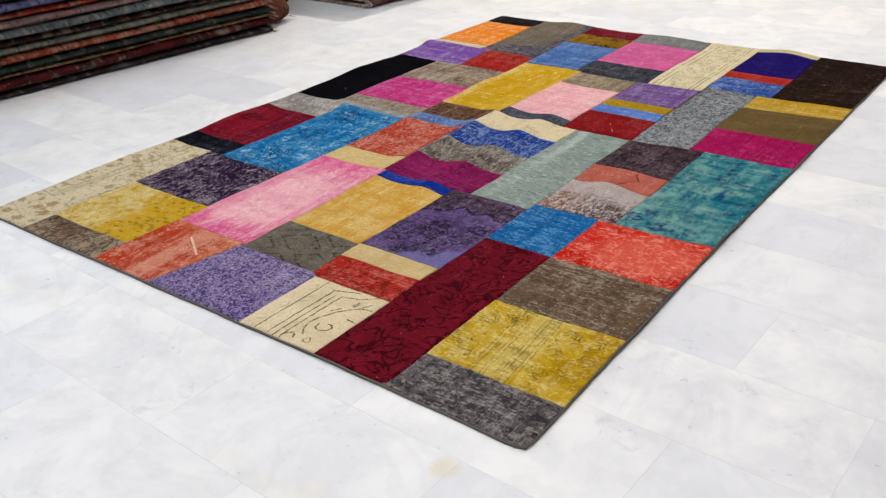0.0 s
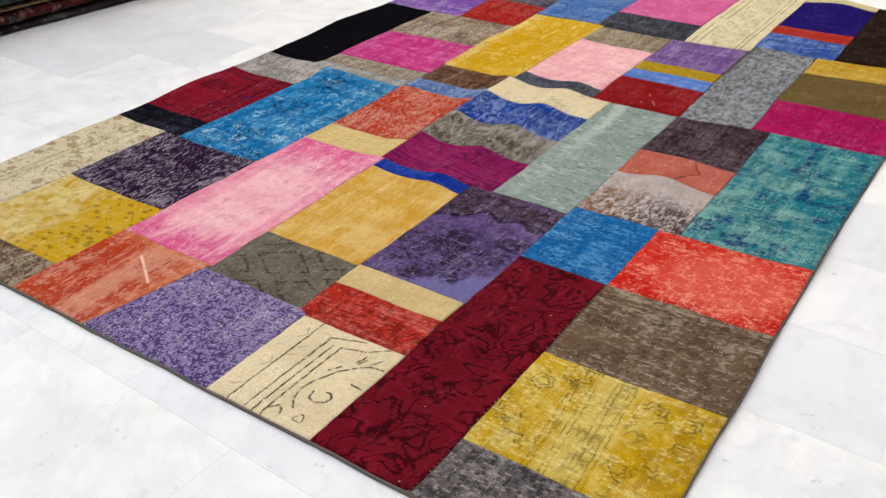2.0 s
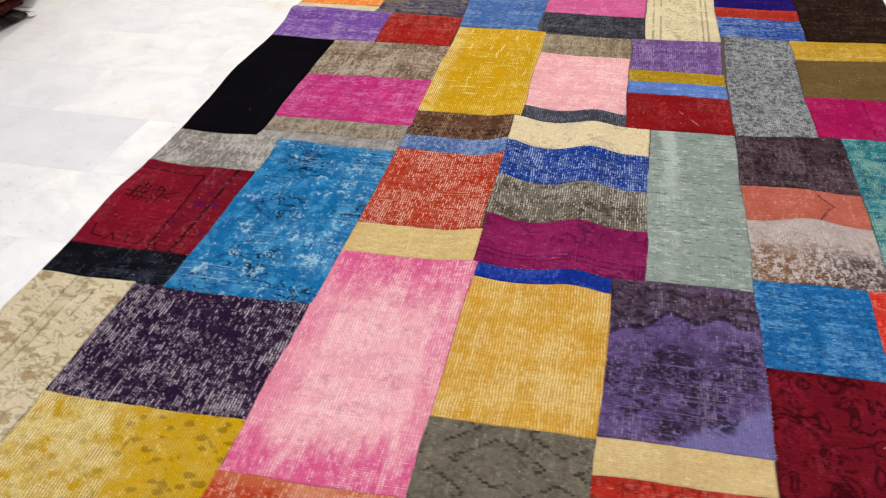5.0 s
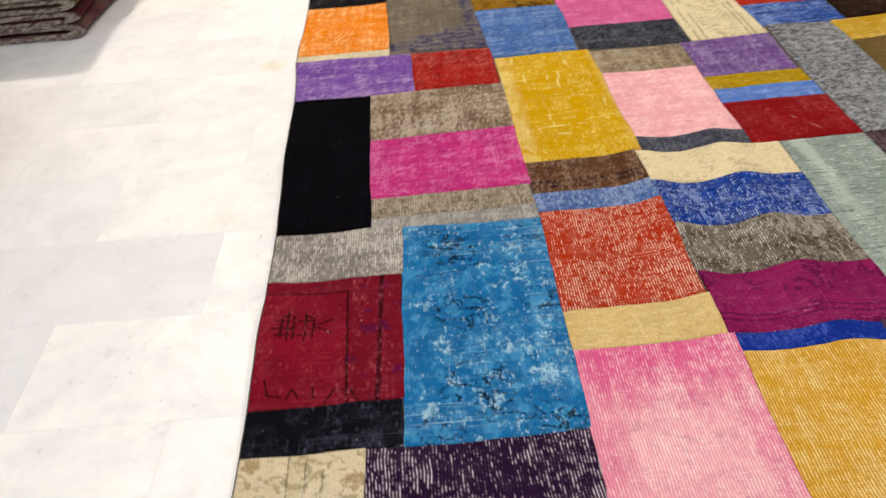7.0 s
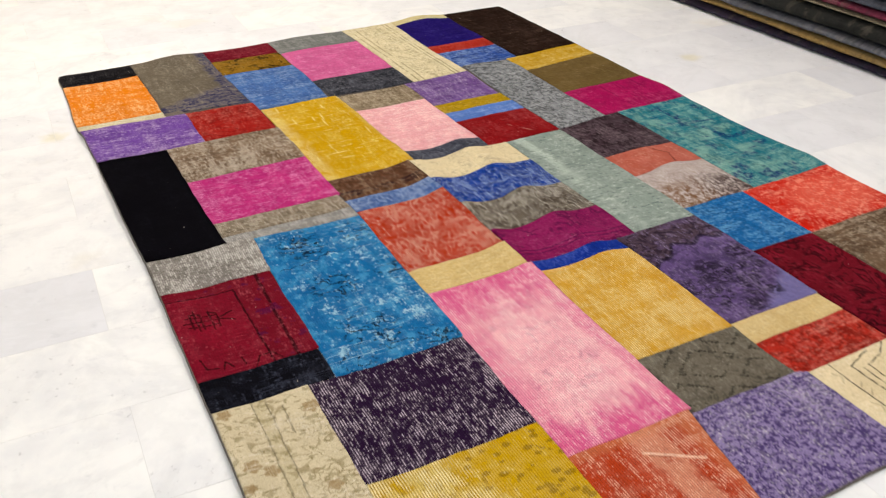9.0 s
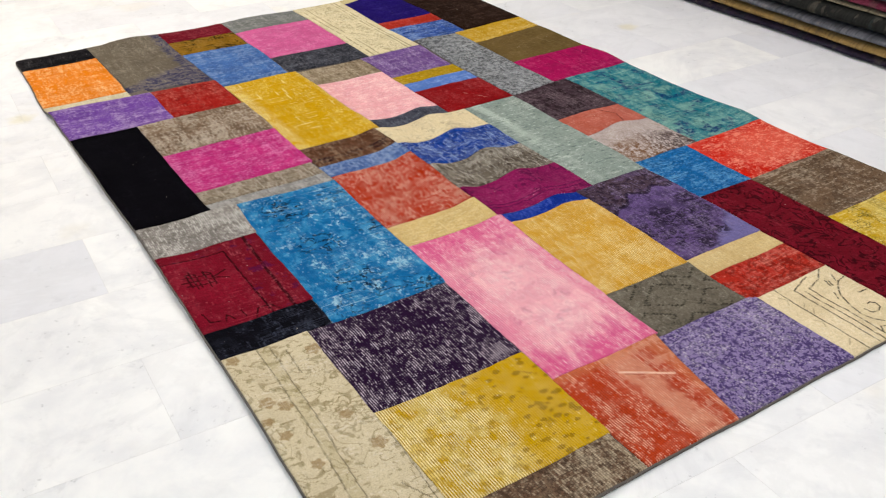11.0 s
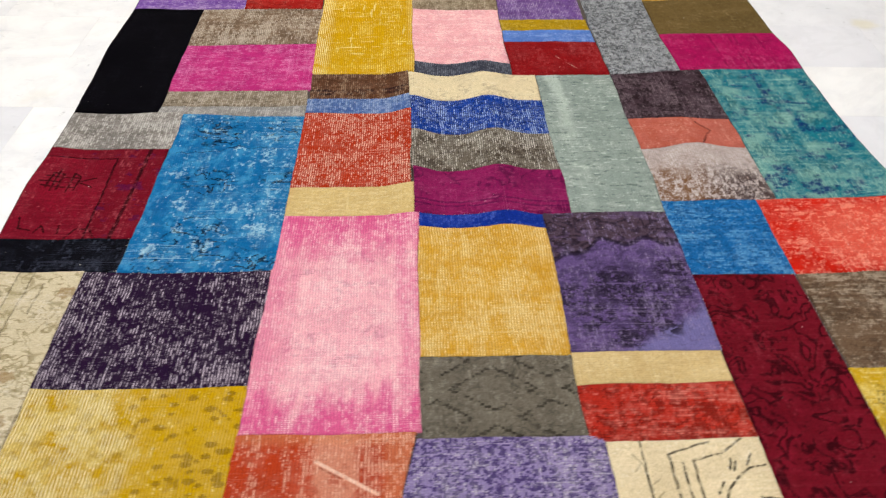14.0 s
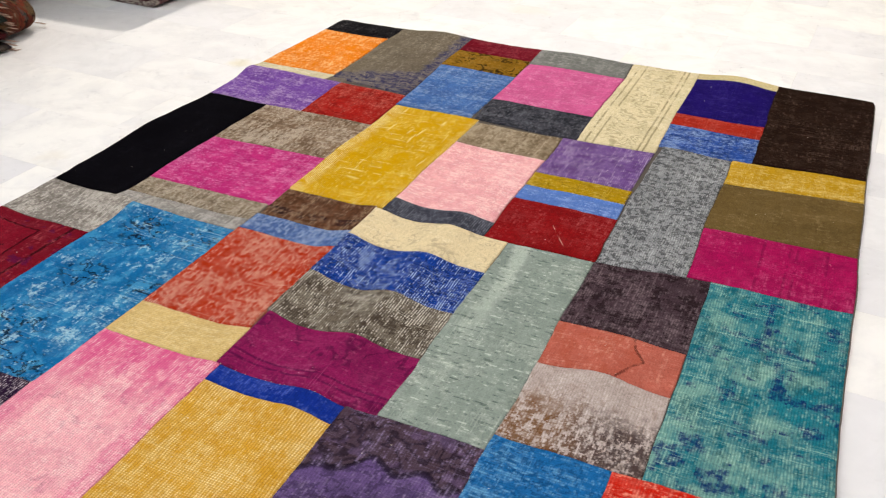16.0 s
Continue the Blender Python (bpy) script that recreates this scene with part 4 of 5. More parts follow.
patch(0.596, 0.884, 1.612, 2.258, pile("c69806", "ecd878", "a47c0a", 0.26, "y", "none", extra=gold_streaks, rib=0.8, cross=0.5, tone=0.6, flake=0.3), label="golden yellow patch with worn streaks")
patch(0.596, 0.866, 1.470, 1.612, pile("62402c", "a18870", "2b1a12", 0.36, "y", "speckle", 0.3, 20, rib=0.8, extra=woven_lines("24121a", ys=(1.500, 1.518), width=0.012, gaps=0.42, strength=0.85)))
patch(0.590, 0.866, 1.386, 1.470, pile("46669e", "97a9c6", "2a3f69", 0.42, "y", "speckle", 0.3, 20))
patch(0.590, 0.866, 1.042, 1.386, pile("b02e0c", "f2ccb6", "741e0e", 0.36, "y", "none", rib=1.0, cross=0.5, soft=0.18, flake=0.1, tone=0.5, run=60.0, grid=0.5), label="burnt orange patch with pale ribs")
patch(0.590, 0.872, 0.925, 1.042, pile("cfb377", "ddc998", "9d8250", 0.2, "x", "none", rib=0.4))
patch(0.590, 0.883, 0.300, 0.925, pile("efacb4", "fbe0dc", "b0607c", 0.34, "y", "blotch", 0.16, 12, extra=magenta_top, rib=0.7, tone=0.3, soft=0.5, fleck=0.12, flake=0.35, grid=0.6, run=45.0), label="pale pink patch, magenta at its edges", skew=(-0.018, -0.006, 0, 0))
patch(0.568, 0.868, 0.0, 0.300, pile("b83e1e", "e8b298", "7c2a18", 0.38, "y", "none", extra=orange_bands, rib=0.9, soft=0.2, flake=0.4), label="worn orange patch with a pale scratch", skew=(-0.006, -0.056, 0, -0.0))
patch(0.868, 1.180, 0.0, 0.285, pile("8a7aa4", "cfc8cc", "35245c", 0.22, "y", "speckle", 0.85, 30, rib=0.6, tone=0.3, soft=0.18, flake=0.8, run=110.0, drift=0.3), label="lavender patch with speckled pattern", skew=(-0.056, 0.004, 0, 0))
patch(0.877, 1.157, 0.285, 0.475, pile("6e675a", "8f887a", "24201a", 0.2, "y", "scroll", 0.35, 44, extra=stepped_lattice, rib=0.3), label="olive grey patch with dark scrolls")
patch(0.883, 1.157, 0.475, 0.872, pile("cf9c30", "f4e2ac", "a8761a", 0.46, "y", "none", rib=0.9, tone=0.6, cross=0.3, soft=0.45, flake=0.4, grid=0.7, run=45.0), label="ochre patch with worn pale ribs", skew=(-0.004, 0, 0, 0))
patch(0.883, 1.157, 0.872, 0.924, pile("122f8c", "4a63b4", "0a1a4f", 0.3, "y", "none"))
patch(0.872, 1.224, 0.924, 1.112, pile("861c52", "a54a72", "3c082e", 0.10, "x", "scroll", 0.55, 17, rib=0.3, tone=0.9, extra=woven_lines("4a0c38", ys=(0.955, 0.972), width=0.003, gaps=0.3, strength=0.7)), label="plum magenta patch with faint scrolls")
patch(0.866, 1.222, 1.112, 1.280, pile("756d60", "d4cec2", "2c1c14", 0.36, "y", "blotch", 0.6, 18, rib=1.0, soft=0.2, flake=0.3))
patch(0.866, 1.222, 1.280, 1.457, pile("0f3f9c", "b4caee", "081848", 0.31, "y", "swirl", 0.7, 62, rib=1.0, soft=0.18, flake=0.2), label="royal blue patch")
patch(0.866, 1.220, 1.457, 1.606, pile("dac9a2", "e6dab8", "857868", 0.14, "x", "scroll", 0.4, 30, rib=0.2, flake=0.3, tone=0.5), label="cream patch with faint grey scrolls")
patch(0.884, 1.155, 1.606, 1.680, pile("3a3c48", "787b86", "1a1b22", 0.35, "y", "none", rib=0.8))
patch(0.884, 1.155, 1.680, 2.078, pile("e9abad", "f6d6d2", "bd7480", 0.34, "x", "blotch", 0.2, 10, tone=0.5, flake=0.4), label="soft pink patch")
patch(0.884, 1.155, 2.078, 2.242, pile("85745f", "b5a791", "55472f", 0.4, "y", "blotch", 0.4, 20))
patch(0.854, 1.198, 2.262, 2.436, pile("3c3d45", "6f7078", "17181d", 0.24, "y", "blotch", 0.7, 18), skew=(0.012, 0, -0.01, 0.0))
patch(0.854, 1.195, 2.436, 2.808, pile("cf5f93", "e094b6", "9a3d6c", 0.24, "x", "blotch", 0.25, 14), label="rose pink patch")
patch(0.850, 1.193, 2.808, 2.965, pile("6f716e", "9a9b97", "474946", 0.35, "x", "none"))
patch(1.180, 1.432, 0.0, 0.270, pile("e2d0ac", "eadfc4", "a08c64", 0.12, "y", "none", extra=cream_scrolls, rib=0.3), label="cream patch with drawn scrolls and border lines")
patch(1.157, 1.432, 0.270, 0.400, pile("b02c20", "d98070", "5a1410", 0.22, "x", "blotch", 0.6, 20, cross=0.1, flake=0.9), label="brick red patch")
patch(1.157, 1.432, 0.400, 0.482, pile("cdb27c", "dcc99c", "a48a5a", 0.18, "x", "none", rib=0.3))
patch(1.157, 1.436, 0.482, 0.930, pile("614c7c", "9383a6", "1b1424", 0.18, "y", "blotch", 0.45, 20, extra=plum_arch, tone=0.5, flake=0.3, rib=0.6), label="violet patch under a dark plum arch")
patch(1.222, 1.436, 0.930, 1.604, pile("87948c", "c2cac0", "5e6a65", 0.16, "x", "none", extra=sage_dashes, rib=0.3), label="sage green patch with a pale stripe", skew=(0, 0, 0, 0))
patch(1.157, 1.437, 1.606, 1.830, pile("851216", "ad5050", "47080b", 0.16, "y", "none", rib=0.4, extra=red_scratch), label="dark red patch", skew=(0, 0, 0.0, 0))
patch(1.157, 1.435, 1.830, 1.914, pile("5579bd", "92aede", "35538e", 0.26, "x", "none"))
patch(1.157, 1.434, 1.914, 1.998, pile("a8860f", "cdb45a", "6c560c", 0.24, "x", "leaf", 0.4, 30))
patch(1.157, 1.428, 1.998, 2.248, pile("73518f", "b4a1c0", "472d5f", 0.34, "y", "blotch", 0.35, 18, rib=0.8), label="lilac patch")
patch(1.197, 1.428, 2.252, 2.965, pile("dccfaa", "e6dcbe", "8d8058", 0.18, "x", "none", extra=ivory_border), label="ivory patch with a woven border", skew=(0.002, 0.0, 0, 0))
patch(1.436, 1.648, 0.0, 0.704, pile("66101d", "862c36", "1a0307", 0.07, "y", "none", extra=black_curls, rib=0.3, tone=0.5, flake=0.3), label="deep burgundy patch with black scrolls", skew=(-0.004, -0.004, 0, 0))
patch(1.648, 2.0, 0.0, 0.146, pile("5c5556", "a8a09c", "221f20", 0.3, "x", "speckle", 0.7, 18, rib=0.4), label="charcoal grey ribbed patch")
patch(1.648, 2.0, 0.146, 0.430, pile("c29c14", "e4d28c", "8a6a10", 0.22, "x", "none", extra=yellow_border, rib=0.4), label="mustard patch with flowers and border stripes")
patch(1.652, 2.0, 0.430, 0.704, pile("6a5440", "b0a08c", "33261c", 0.30, "x", "blotch", 0.4, 11, cross=0.2, tone=0.7), label="brown patch with pale streaks")
patch(1.652, 2.0, 0.704, 0.974, pile("c82012", "f0a08a", "8c1a12", 0.2, "y", "none", extra=rubbed_red), label="bright red patch with rubbed pale spots")
patch(1.436, 1.652, 0.704, 0.974, pile("1664a0", "6aa6d0", "0c3862", 0.28, "x", "swirl", 0.55, 44, flake=0.85, tone=0.6), label="blue patch")
patch(1.436, 1.700, 0.974, 1.202, pile("b9aca7", "d6ccc8", "6a5448", 0.2, "y", "none", extra=brown_speckle), label="greyish white patch, brown speckled at one side")
patch(1.436, 1.700, 1.202, 1.350, pile("bb6858", "d0917f", "8a3a30", 0.14, "y", "blotch", 0.22, 16, extra=salmon_leaf, rib=0.3, tone=0.9), label="salmon patch with a leaf outline")
patch(1.437, 1.702, 1.350, 1.606, pile("43333a", "77676d", "1c1214", 0.32, "y", "blotch", 0.7, 14), label="dark plum grey patch", skew=(0, 0, 0, 0.034))
patch(1.702, 2.0, 0.974, 1.640, pile("177482", "9cc4b2", "0a2c48", 0.28, "y", "none", extra=sea_grid, rib=0.7, cross=1.0, tone=0.7, grid=0.6), label="sea green patch with navy blots")
patch(1.440, 1.640, 1.606, 2.305, pile("8c8f92", "b4b7b8", "26282b", 0.26, "y", "speckle", 0.7, 22, rib=0.6, flake=0.5, tone=0.5), label="grey patch with dark woven pattern", skew=(0, 0.006, 0.03, 0.0))
patch(1.646, 2.0, 1.640, 1.890, pile("a51352", "c4507c", "5c0834", 0.12, "y", "blotch", 0.2, 10, rib=0.3, extra=woven_lines("5c0834", xs=(1.79, 1.85, 1.868, 1.935), width=0.003, gaps=0.4, strength=0.45), tone=0.8), label="fuchsia patch")
patch(1.644, 2.0, 1.890, 2.150, pile("66532f", "85724c", "40331c", 0.18, "x", "none", rib=0.4), label="olive brown patch", skew=(0, 0, 0, 0.04))
patch(1.642, 2.0, 2.150, 2.312, pile("b88f1c", "d9c17c", "7d6010", 0.3, "x", "none"), skew=(0, 0, 0.04, 0.018))
patch(1.428, 1.696, 2.305, 2.490, pile("2a4f9c", "8fa9d4", "122650", 0.36, "x", "blotch", 0.5, 16), skew=(0, 0, -0.0, 0))
patch(1.428, 1.696, 2.490, 2.588, pile("a32a1c", "c4665a", "681510", 0.2, "x", "none"))
patch(1.428, 1.696, 2.588, 2.912, pile("1c0f5c", "3f3480", "0e0734", 0.14, "x", "none", rib=0.3), label="indigo patch")
patch(1.428, 1.696, 2.912, 2.965, pile("cfc08e", "dfd4b0", "8d8058", 0.2, "x", "none"))
patch(1.696, 2.0, 2.320, 2.965, pile("22140e", "5d4a40", "0d0705", 0.14, "y", "none", rib=0.4), label="dark chocolate patch", skew=(0, 0, 0.01, 0))

# foundation under the patches and the cord bound round the edge
backing_m = plain("rug_foundation", "4a423c", 0.95)
N = 60
verts, faces = [], []
for j in range(N + 1):
    for i in range(41):
        x, y = RUG_W * i / 40, RUG_L * j / N
        a, b = warp(x, y)
        verts.append((a, b, rug_height(x, y) + 0.0045))
for j in range(N):
    for i in range(40):
        a = j * 41 + i
        faces.append((a, a + 1, a + 42, a + 41))
mesh_object("foundation", verts, faces, backing_m, rug, True)

binding_m = plain("binding_cord", "655e57", 0.95)
verts, faces = [], []
loop = [(RUG_W * n / 90, 0.0, 0, -1) for n in range(90)] + [(RUG_W, RUG_L * n / 130, 1, 0) for n in range(130)]
loop += [(RUG_W * (1 - n / 90), RUG_L, 0, 1) for n in range(90)] + [(0.0, RUG_L * (1 - n / 130), -1, 0) for n in range(130)]
SECTION = [(-0.002, 0.002), (-0.002, 0.0052), (0.0012, 0.0060), (0.0028, 0.0052), (0.0036, 0.003), (0.0032, -0.0012)]
for n, (x, y, ox, oy) in enumerate(loop):
    a, b = warp(x, y)
    fat = 1 + 0.12 * noise.noise((x * 30, y * 30, 5.0))
    for out, up in SECTION:
        verts.append((a + ox * out * fat, b + oy * out * fat, max(0.0004, rug_height(x, y) + up * fat - 0.0005)))
S = len(SECTION)
for n in range(len(loop)):
    m = (n + 1) % len(loop)
    for s in range(S):
        r = (s + 1) % S
        faces.append((n * S + s, m * S + s, m * S + r, n * S + r))
mesh_object("binding", verts, faces, binding_m, rug, True)["label"] = "dark grey bound edge"

# overcast stitches along the seams
verts, faces = [], []
for ob in [o for o in rug.children if o.name.startswith("patch")]:
    if random.random() < 0.3:
        continue
    side = random.random()
    co = np.array([v.co for v in ob.data.vertices])
    x0, x1, y0, y1 = co[:, 0].min(), co[:, 0].max(), co[:, 1].min(), co[:, 1].max()
    up = side < 0.55
    top = x1 if up else y1
    line = co[np.abs(co[:, 0 if up else 1] - top) < 0.009]
    if (RUG_W if up else RUG_L) - top < 0.03 or len(line) < 4:
        continue
    edge = [v.co for v in ob.data.vertices if abs((v.co.x if up else v.co.y) - top) < 0.009 and v.co.z > rug_height(v.co.x, v.co.y) + THICK - 0.0025]
    for v in edge[::1]:
        if random.random() < 0.45:
            continue
        l, w, lean = 0.0014, 0.0003, random.uniform(-0.0012, 0.0012)
        a = len(verts)
        z = rug_height(v.x, v.y) + THICK - 0.0010
        ends = ((-l, lean), (l, -lean))
        for (p, r), h in ((ends[0], 0.0), (ends[1], 0.0)):
            for t in (-w, w):
                dx, dy = (p, r + t) if up else (r + t, p)
                verts.append((v.x + dx, v.y + dy, z + h))
        m = len(verts)
        for t in (-w, w):
            verts.append((v.x + (0 if up else t), v.y + (t if up else 0), z + 0.0007))
        faces += [(a, a + 1, m + 1, m), (m, m + 1, a + 3, a + 2), (a, m, a + 2), (a + 1, a + 3, m + 1)]
tagged(mesh_object("seam_stitches", verts, faces, plain("stitching_thread", "c9bfae", 0.9, 0.1, 90), rug), "fine pale overcast stitches", kind="stuff")

# ---------------------------------------------------------------- folded rugs in stacks
FRINGE = plain("cotton_fringe", "b09484", 0.95)


def dull(hexa, by=1.0):
    r, g, b, _ = lin(hexa)
    return (r * by, g * by, b * by, 1.0)


def old_pile(base, accent, dark, amount=0.8, size=20.0):
    k = Nodes("folded_carpet")
    seed = random.random() * 40
    q = k.node("TexCoord").outputs["Object"]
    p = k.place(q, (seed, seed, seed), (0.5, 1, 0.5))
    f = k.noise(p, size, 4, 0.65, 0.6)
    c = k.mix(k.step(f, 0.47, 0.54, 0.0, amount), dull(base), dull(accent))
    c = k.mix(k.step(k.noise(p, size * 1.8, 4, 0.65, 1.0), 0.52, 0.58, 0.0, amount), c, dull(dark))
    run = k.place(q, (seed * 3, seed, 0), (0.4, 1, 0.4))
    part_n = k.noise(run, 13.0, 3, 0.6)
    c = k.mix(k.step(part_n, 0.50, 0.58, 0.0, 0.75 * amount), c, k.mix(0.5, dull(dark), dull(base)))
    c = k.mix(k.step(k.noise(k.place(run, (5, 9, 0)), 16.0, 3, 0.6), 0.56, 0.64, 0.0, 0.5 * amount), c, dull("857c6c"))
    c = k.mix(k.step(k.noise(k.place(run, (2, 4, 0)), 22.0, 3, 0.6), 0.60, 0.62, 0.0, 0.5 * amount), c, dull("3c5050"))
    pale = k.step(k.noise(k.place(p, (7, 3, 0)), size * 1.2, 3, 0.6), 0.60, 0.66, 0.0, 0.5 * amount)
    c = k.mix(pale, c, dull("8f8676"))
    grain = k.noise(k.place(p, scale=(1, 160, 1)), 1.5, 3, 0.7)
    c = k.mix(k.step(grain, 0.4, 0.65, 0.0, 0.65), c, k.mix(0.75, c, (0.006, 0.006, 0.006, 1)))
    k.bump(k.math("ADD", grain, k.noise(p, 260.0, 3)), 0.7, 0.004)
    k.bsdf.inputs["Specular IOR Level"].default_value = 0.1
    return k.finish(c, 0.97, 0.0)


def cut_edge(base, pale):
    k = Nodes("rug_cut_edge")
    p = k.node("TexCoord").outputs["Object"]
    n = k.noise(k.place(p, scale=(1, 1, 3)), 60.0, 4, 0.7)
    c = k.mix(k.step(n, 0.42, 0.60), k.mix(min(0.8, 0.35 + 0.4 * pale), dull(base), dull("6e665c" if pale <= 1 else "a39c90")), k.mix(0.5, dull(base), (0.01, 0.01, 0.01, 1)))
    k.bump(k.noise(p, 300.0, 3), 0.6, 0.003)
    return k.finish(c, 0.97)


def folded_rug(front, back, end_y, start_y, z, thick, material, cut, label, fringe=False, group="stacked folded rugs", lean=0.0, blunt=0.0):
    """A rug folded double, its bend at x = front, its loose edges at x = back, from start_y to end_y."""
    rugs = tagged(new("folded_rug"), label, "folded rug", group)
    way = 1 if front > back else -1
    depth, ply = abs(front - back), thick * (0.36 if thick > 0.03 else 0.47)
    seed = random.random() * 30
    cuts = [depth * n / 6 for n in range(6, 0, -1)]
    bend = [(-0.06 + (thick * 0.55 + 0.045) * math.cos(a), thick / 2 + thick / 2 * math.sin(a)) for a in [radians(d) for d in range(80, -81, -20)]]
    outline = [(-c, thick) for c in cuts if c > 0.09] + [(-0.06, thick)] + bend + [(-0.06, 0.0)] + [(-c, 0.0) for c in reversed(cuts) if c > 0.09]
    outline += [(-c, ply) for c in cuts if c > 0.09] + [(-0.055, ply), (-0.030, thick / 2), (-0.055, thick - ply)] + [(-c, thick - ply) for c in reversed(cuts) if c > 0.09]
    steps = max(24, int(abs(end_y - start_y) / 0.022))
    verts, faces = [], []
    for n in range(steps + 1):
        y = start_y + (end_y - start_y) * n / steps
        near_end = min(n, steps - n) * 0.022
        wave = 0.014 * noise.noise((y * 1.7, seed, 0.0)) + 0.006 * noise.noise((y * 7, seed, 3.0)) + 0.003 * noise.noise((y * 21, seed, 6.0))
        lift = 0.004 * noise.noise((y * 2.2, seed, 8.0))
        swell = 1 + 0.12 * noise.noise((y * 4, seed, 1.0)) - 0.06 * math.exp(-near_end / 0.03)
        for u, w in outline:
            sag = 0.006 * noise.noise((u * 9, seed, y * 2)) * (1 if 0.2 * thick < w < 0.8 * thick else 0.4)
            rough_end = 0.012 * noise.noise((u * 8, w * 60, seed)) * math.exp(-near_end / 0.03)
            up = w * (swell if w > ply * 0.5 else 1.0) + (lift if z > 0.01 else max(lift, 0) * (w / thick)) + (sag if z > 0.01 else max(sag, 0) * min(1, w / thick))
            shy = blunt * math.exp(-((steps - n) * 0.012 / 0.035)) if u > -0.12 else 0.0
            verts.append((front + lean * (y - 2.1) + way * (u - shy + wave * (1 if u > -0.3 else 0.3)), y + rough_end, z + up))
    K = len(outline)
    for n in range(steps):
        for s in range(K):
            r = (s + 1) % K
            faces.append((n * K + s, n * K + r, (n + 1) * K + r, (n + 1) * K + s))
    faces.append(tuple(range(K)))
    faces.append(tuple(steps * K + i for i in range(K - 1, -1, -1)))
    body = mesh_object("body", verts, faces, material, rugs, False)
    body.data.materials.append(cut)
    bm = bmesh.new()
    bm.from_mesh(body.data)
    bmesh.ops.recalc_face_normals(bm, faces=bm.faces[:])
    for f in bm.faces:
        f.smooth = len(f.verts) == 4
        f.material_index = 0 if f.smooth else 1
    bmesh.ops.triangulate(bm, faces=[f for f in bm.faces if len(f.verts) > 4])
    bm.to_mesh(body.data)
    bm.free()
    if fringe:
        verts, faces = [], []
        for n in range(110):
            u = -random.random() ** 1.7 * min(depth, 0.6) + 0.015
            w = z + random.choice((0.15, 0.85)) * thick
            y = end_y if fringe == "end" else start_y
            s = 1 if fringe == "end" else -1
            x = front + way * u
            a = len(verts)
            l = 0.014 + 0.018 * random.random()
            verts += [(x, y, w), (x + 0.003, y, w + 0.001), (x + 0.003 + 0.006 * random.uniform(-1, 1), y + s * l, max(0.002, w - 0.012)), (x, y + s * l, max(0.002, w - 0.012)),
                      (x, y, w - 0.003), (x + 0.003, y, w - 0.003)]
            faces += [(a, a + 1, a + 2, a + 3), (a + 4, a + 3, a + 2, a + 5), (a, a + 3, a + 4), (a + 1, a + 5, a + 2)]
        tagged(mesh_object("fringe", verts, faces, FRINGE, rugs), "short cotton fringe", kind="stuff")
    return rugs


def stack(front, back, y0, y1, layers, group, fringe=None, reach=(), lean=0.0, amount=0.8, ends=None, loose=1.0):
    z = 0.0015
    for n, (thick, base, accent, dark, words) in enumerate(layers):
        jitter = 0.020 * loose * noise.noise((n * 1.7, front, 2.0))
        way = 1 if front > back else -1
        far = y1 + 0.03 * noise.noise((n * 2.1, y1, 0)) + (0.25 - 0.05 * (n % 2) if n in reach else 0.0)
        folded_rug(front + way * jitter, back, far, y0 + 0.022 * loose * noise.noise((n * 2.9, y0, 5)), z, thick,
                   old_pile(base, accent, dark, amount), cut_edge(base, n % 3 / 2 if ends is None else ends), words + " folded rug lying in a stack", fringe, group, lean)
        z += thick * 1.05


stack(-0.915, -2.3, -1.9, 2.12, [
    (0.030, "2a2026", "3d2a2e", "120d10", "dark plum"),
    (0.050, "401014", "5a1a1a", "16080a", "dark red"),
    (0.016, "6b4c34", "8a6a48", "2a1c14", "thin tan"),
    (0.034, "1f2724", "343c36", "0c0f10", "blackish green"),
    (0.036, "8c3a26", "a8705a", "31140f", "rust orange patterned"),
    (0.038, "77746a", "5a5a52", "2c2c2a", "grey patterned"),
    (0.028, "1d1218", "4a1c1e", "0a0608", "blackish maroon"),
    (0.038, "5c6264", "84857c", "2a2c2e", "slate grey"),
    (0.038, "8a6260", "6a5a5a", "3a3436", "dusty rose"),
    (0.030, "8a2c1c", "a8442a", "280e0c", "brick red"),
    (0.042, "54527a", "6c6a8e", "201f30", "lilac grey"),
    (0.040, "241a2c", "4a2a34", "0e0a12", "dark aubergine"),
    (0.040, "30242a", "6a3a30", "140e12", "brown black"),
    (0.040, "3c3440", "5a4c50", "1c161c", "muted purple"),
    (0.040, "2a2230", "443a44", "120e14", "dark violet"),
], "rugs stacked beside the bare floor", "end", (), 0.12)
rust_m = old_pile("6e3020", "5a4c34", "1c0e10", 0.9, 26.0)
folded_rug(-1.02, -2.2, 2.36, 2.15, 0.0015, 0.15, rust_m, rust_m, "rust and olive patterned folded rug bulging behind the stack", "end", "rugs stacked beside the bare floor", 0.0, 0.09)
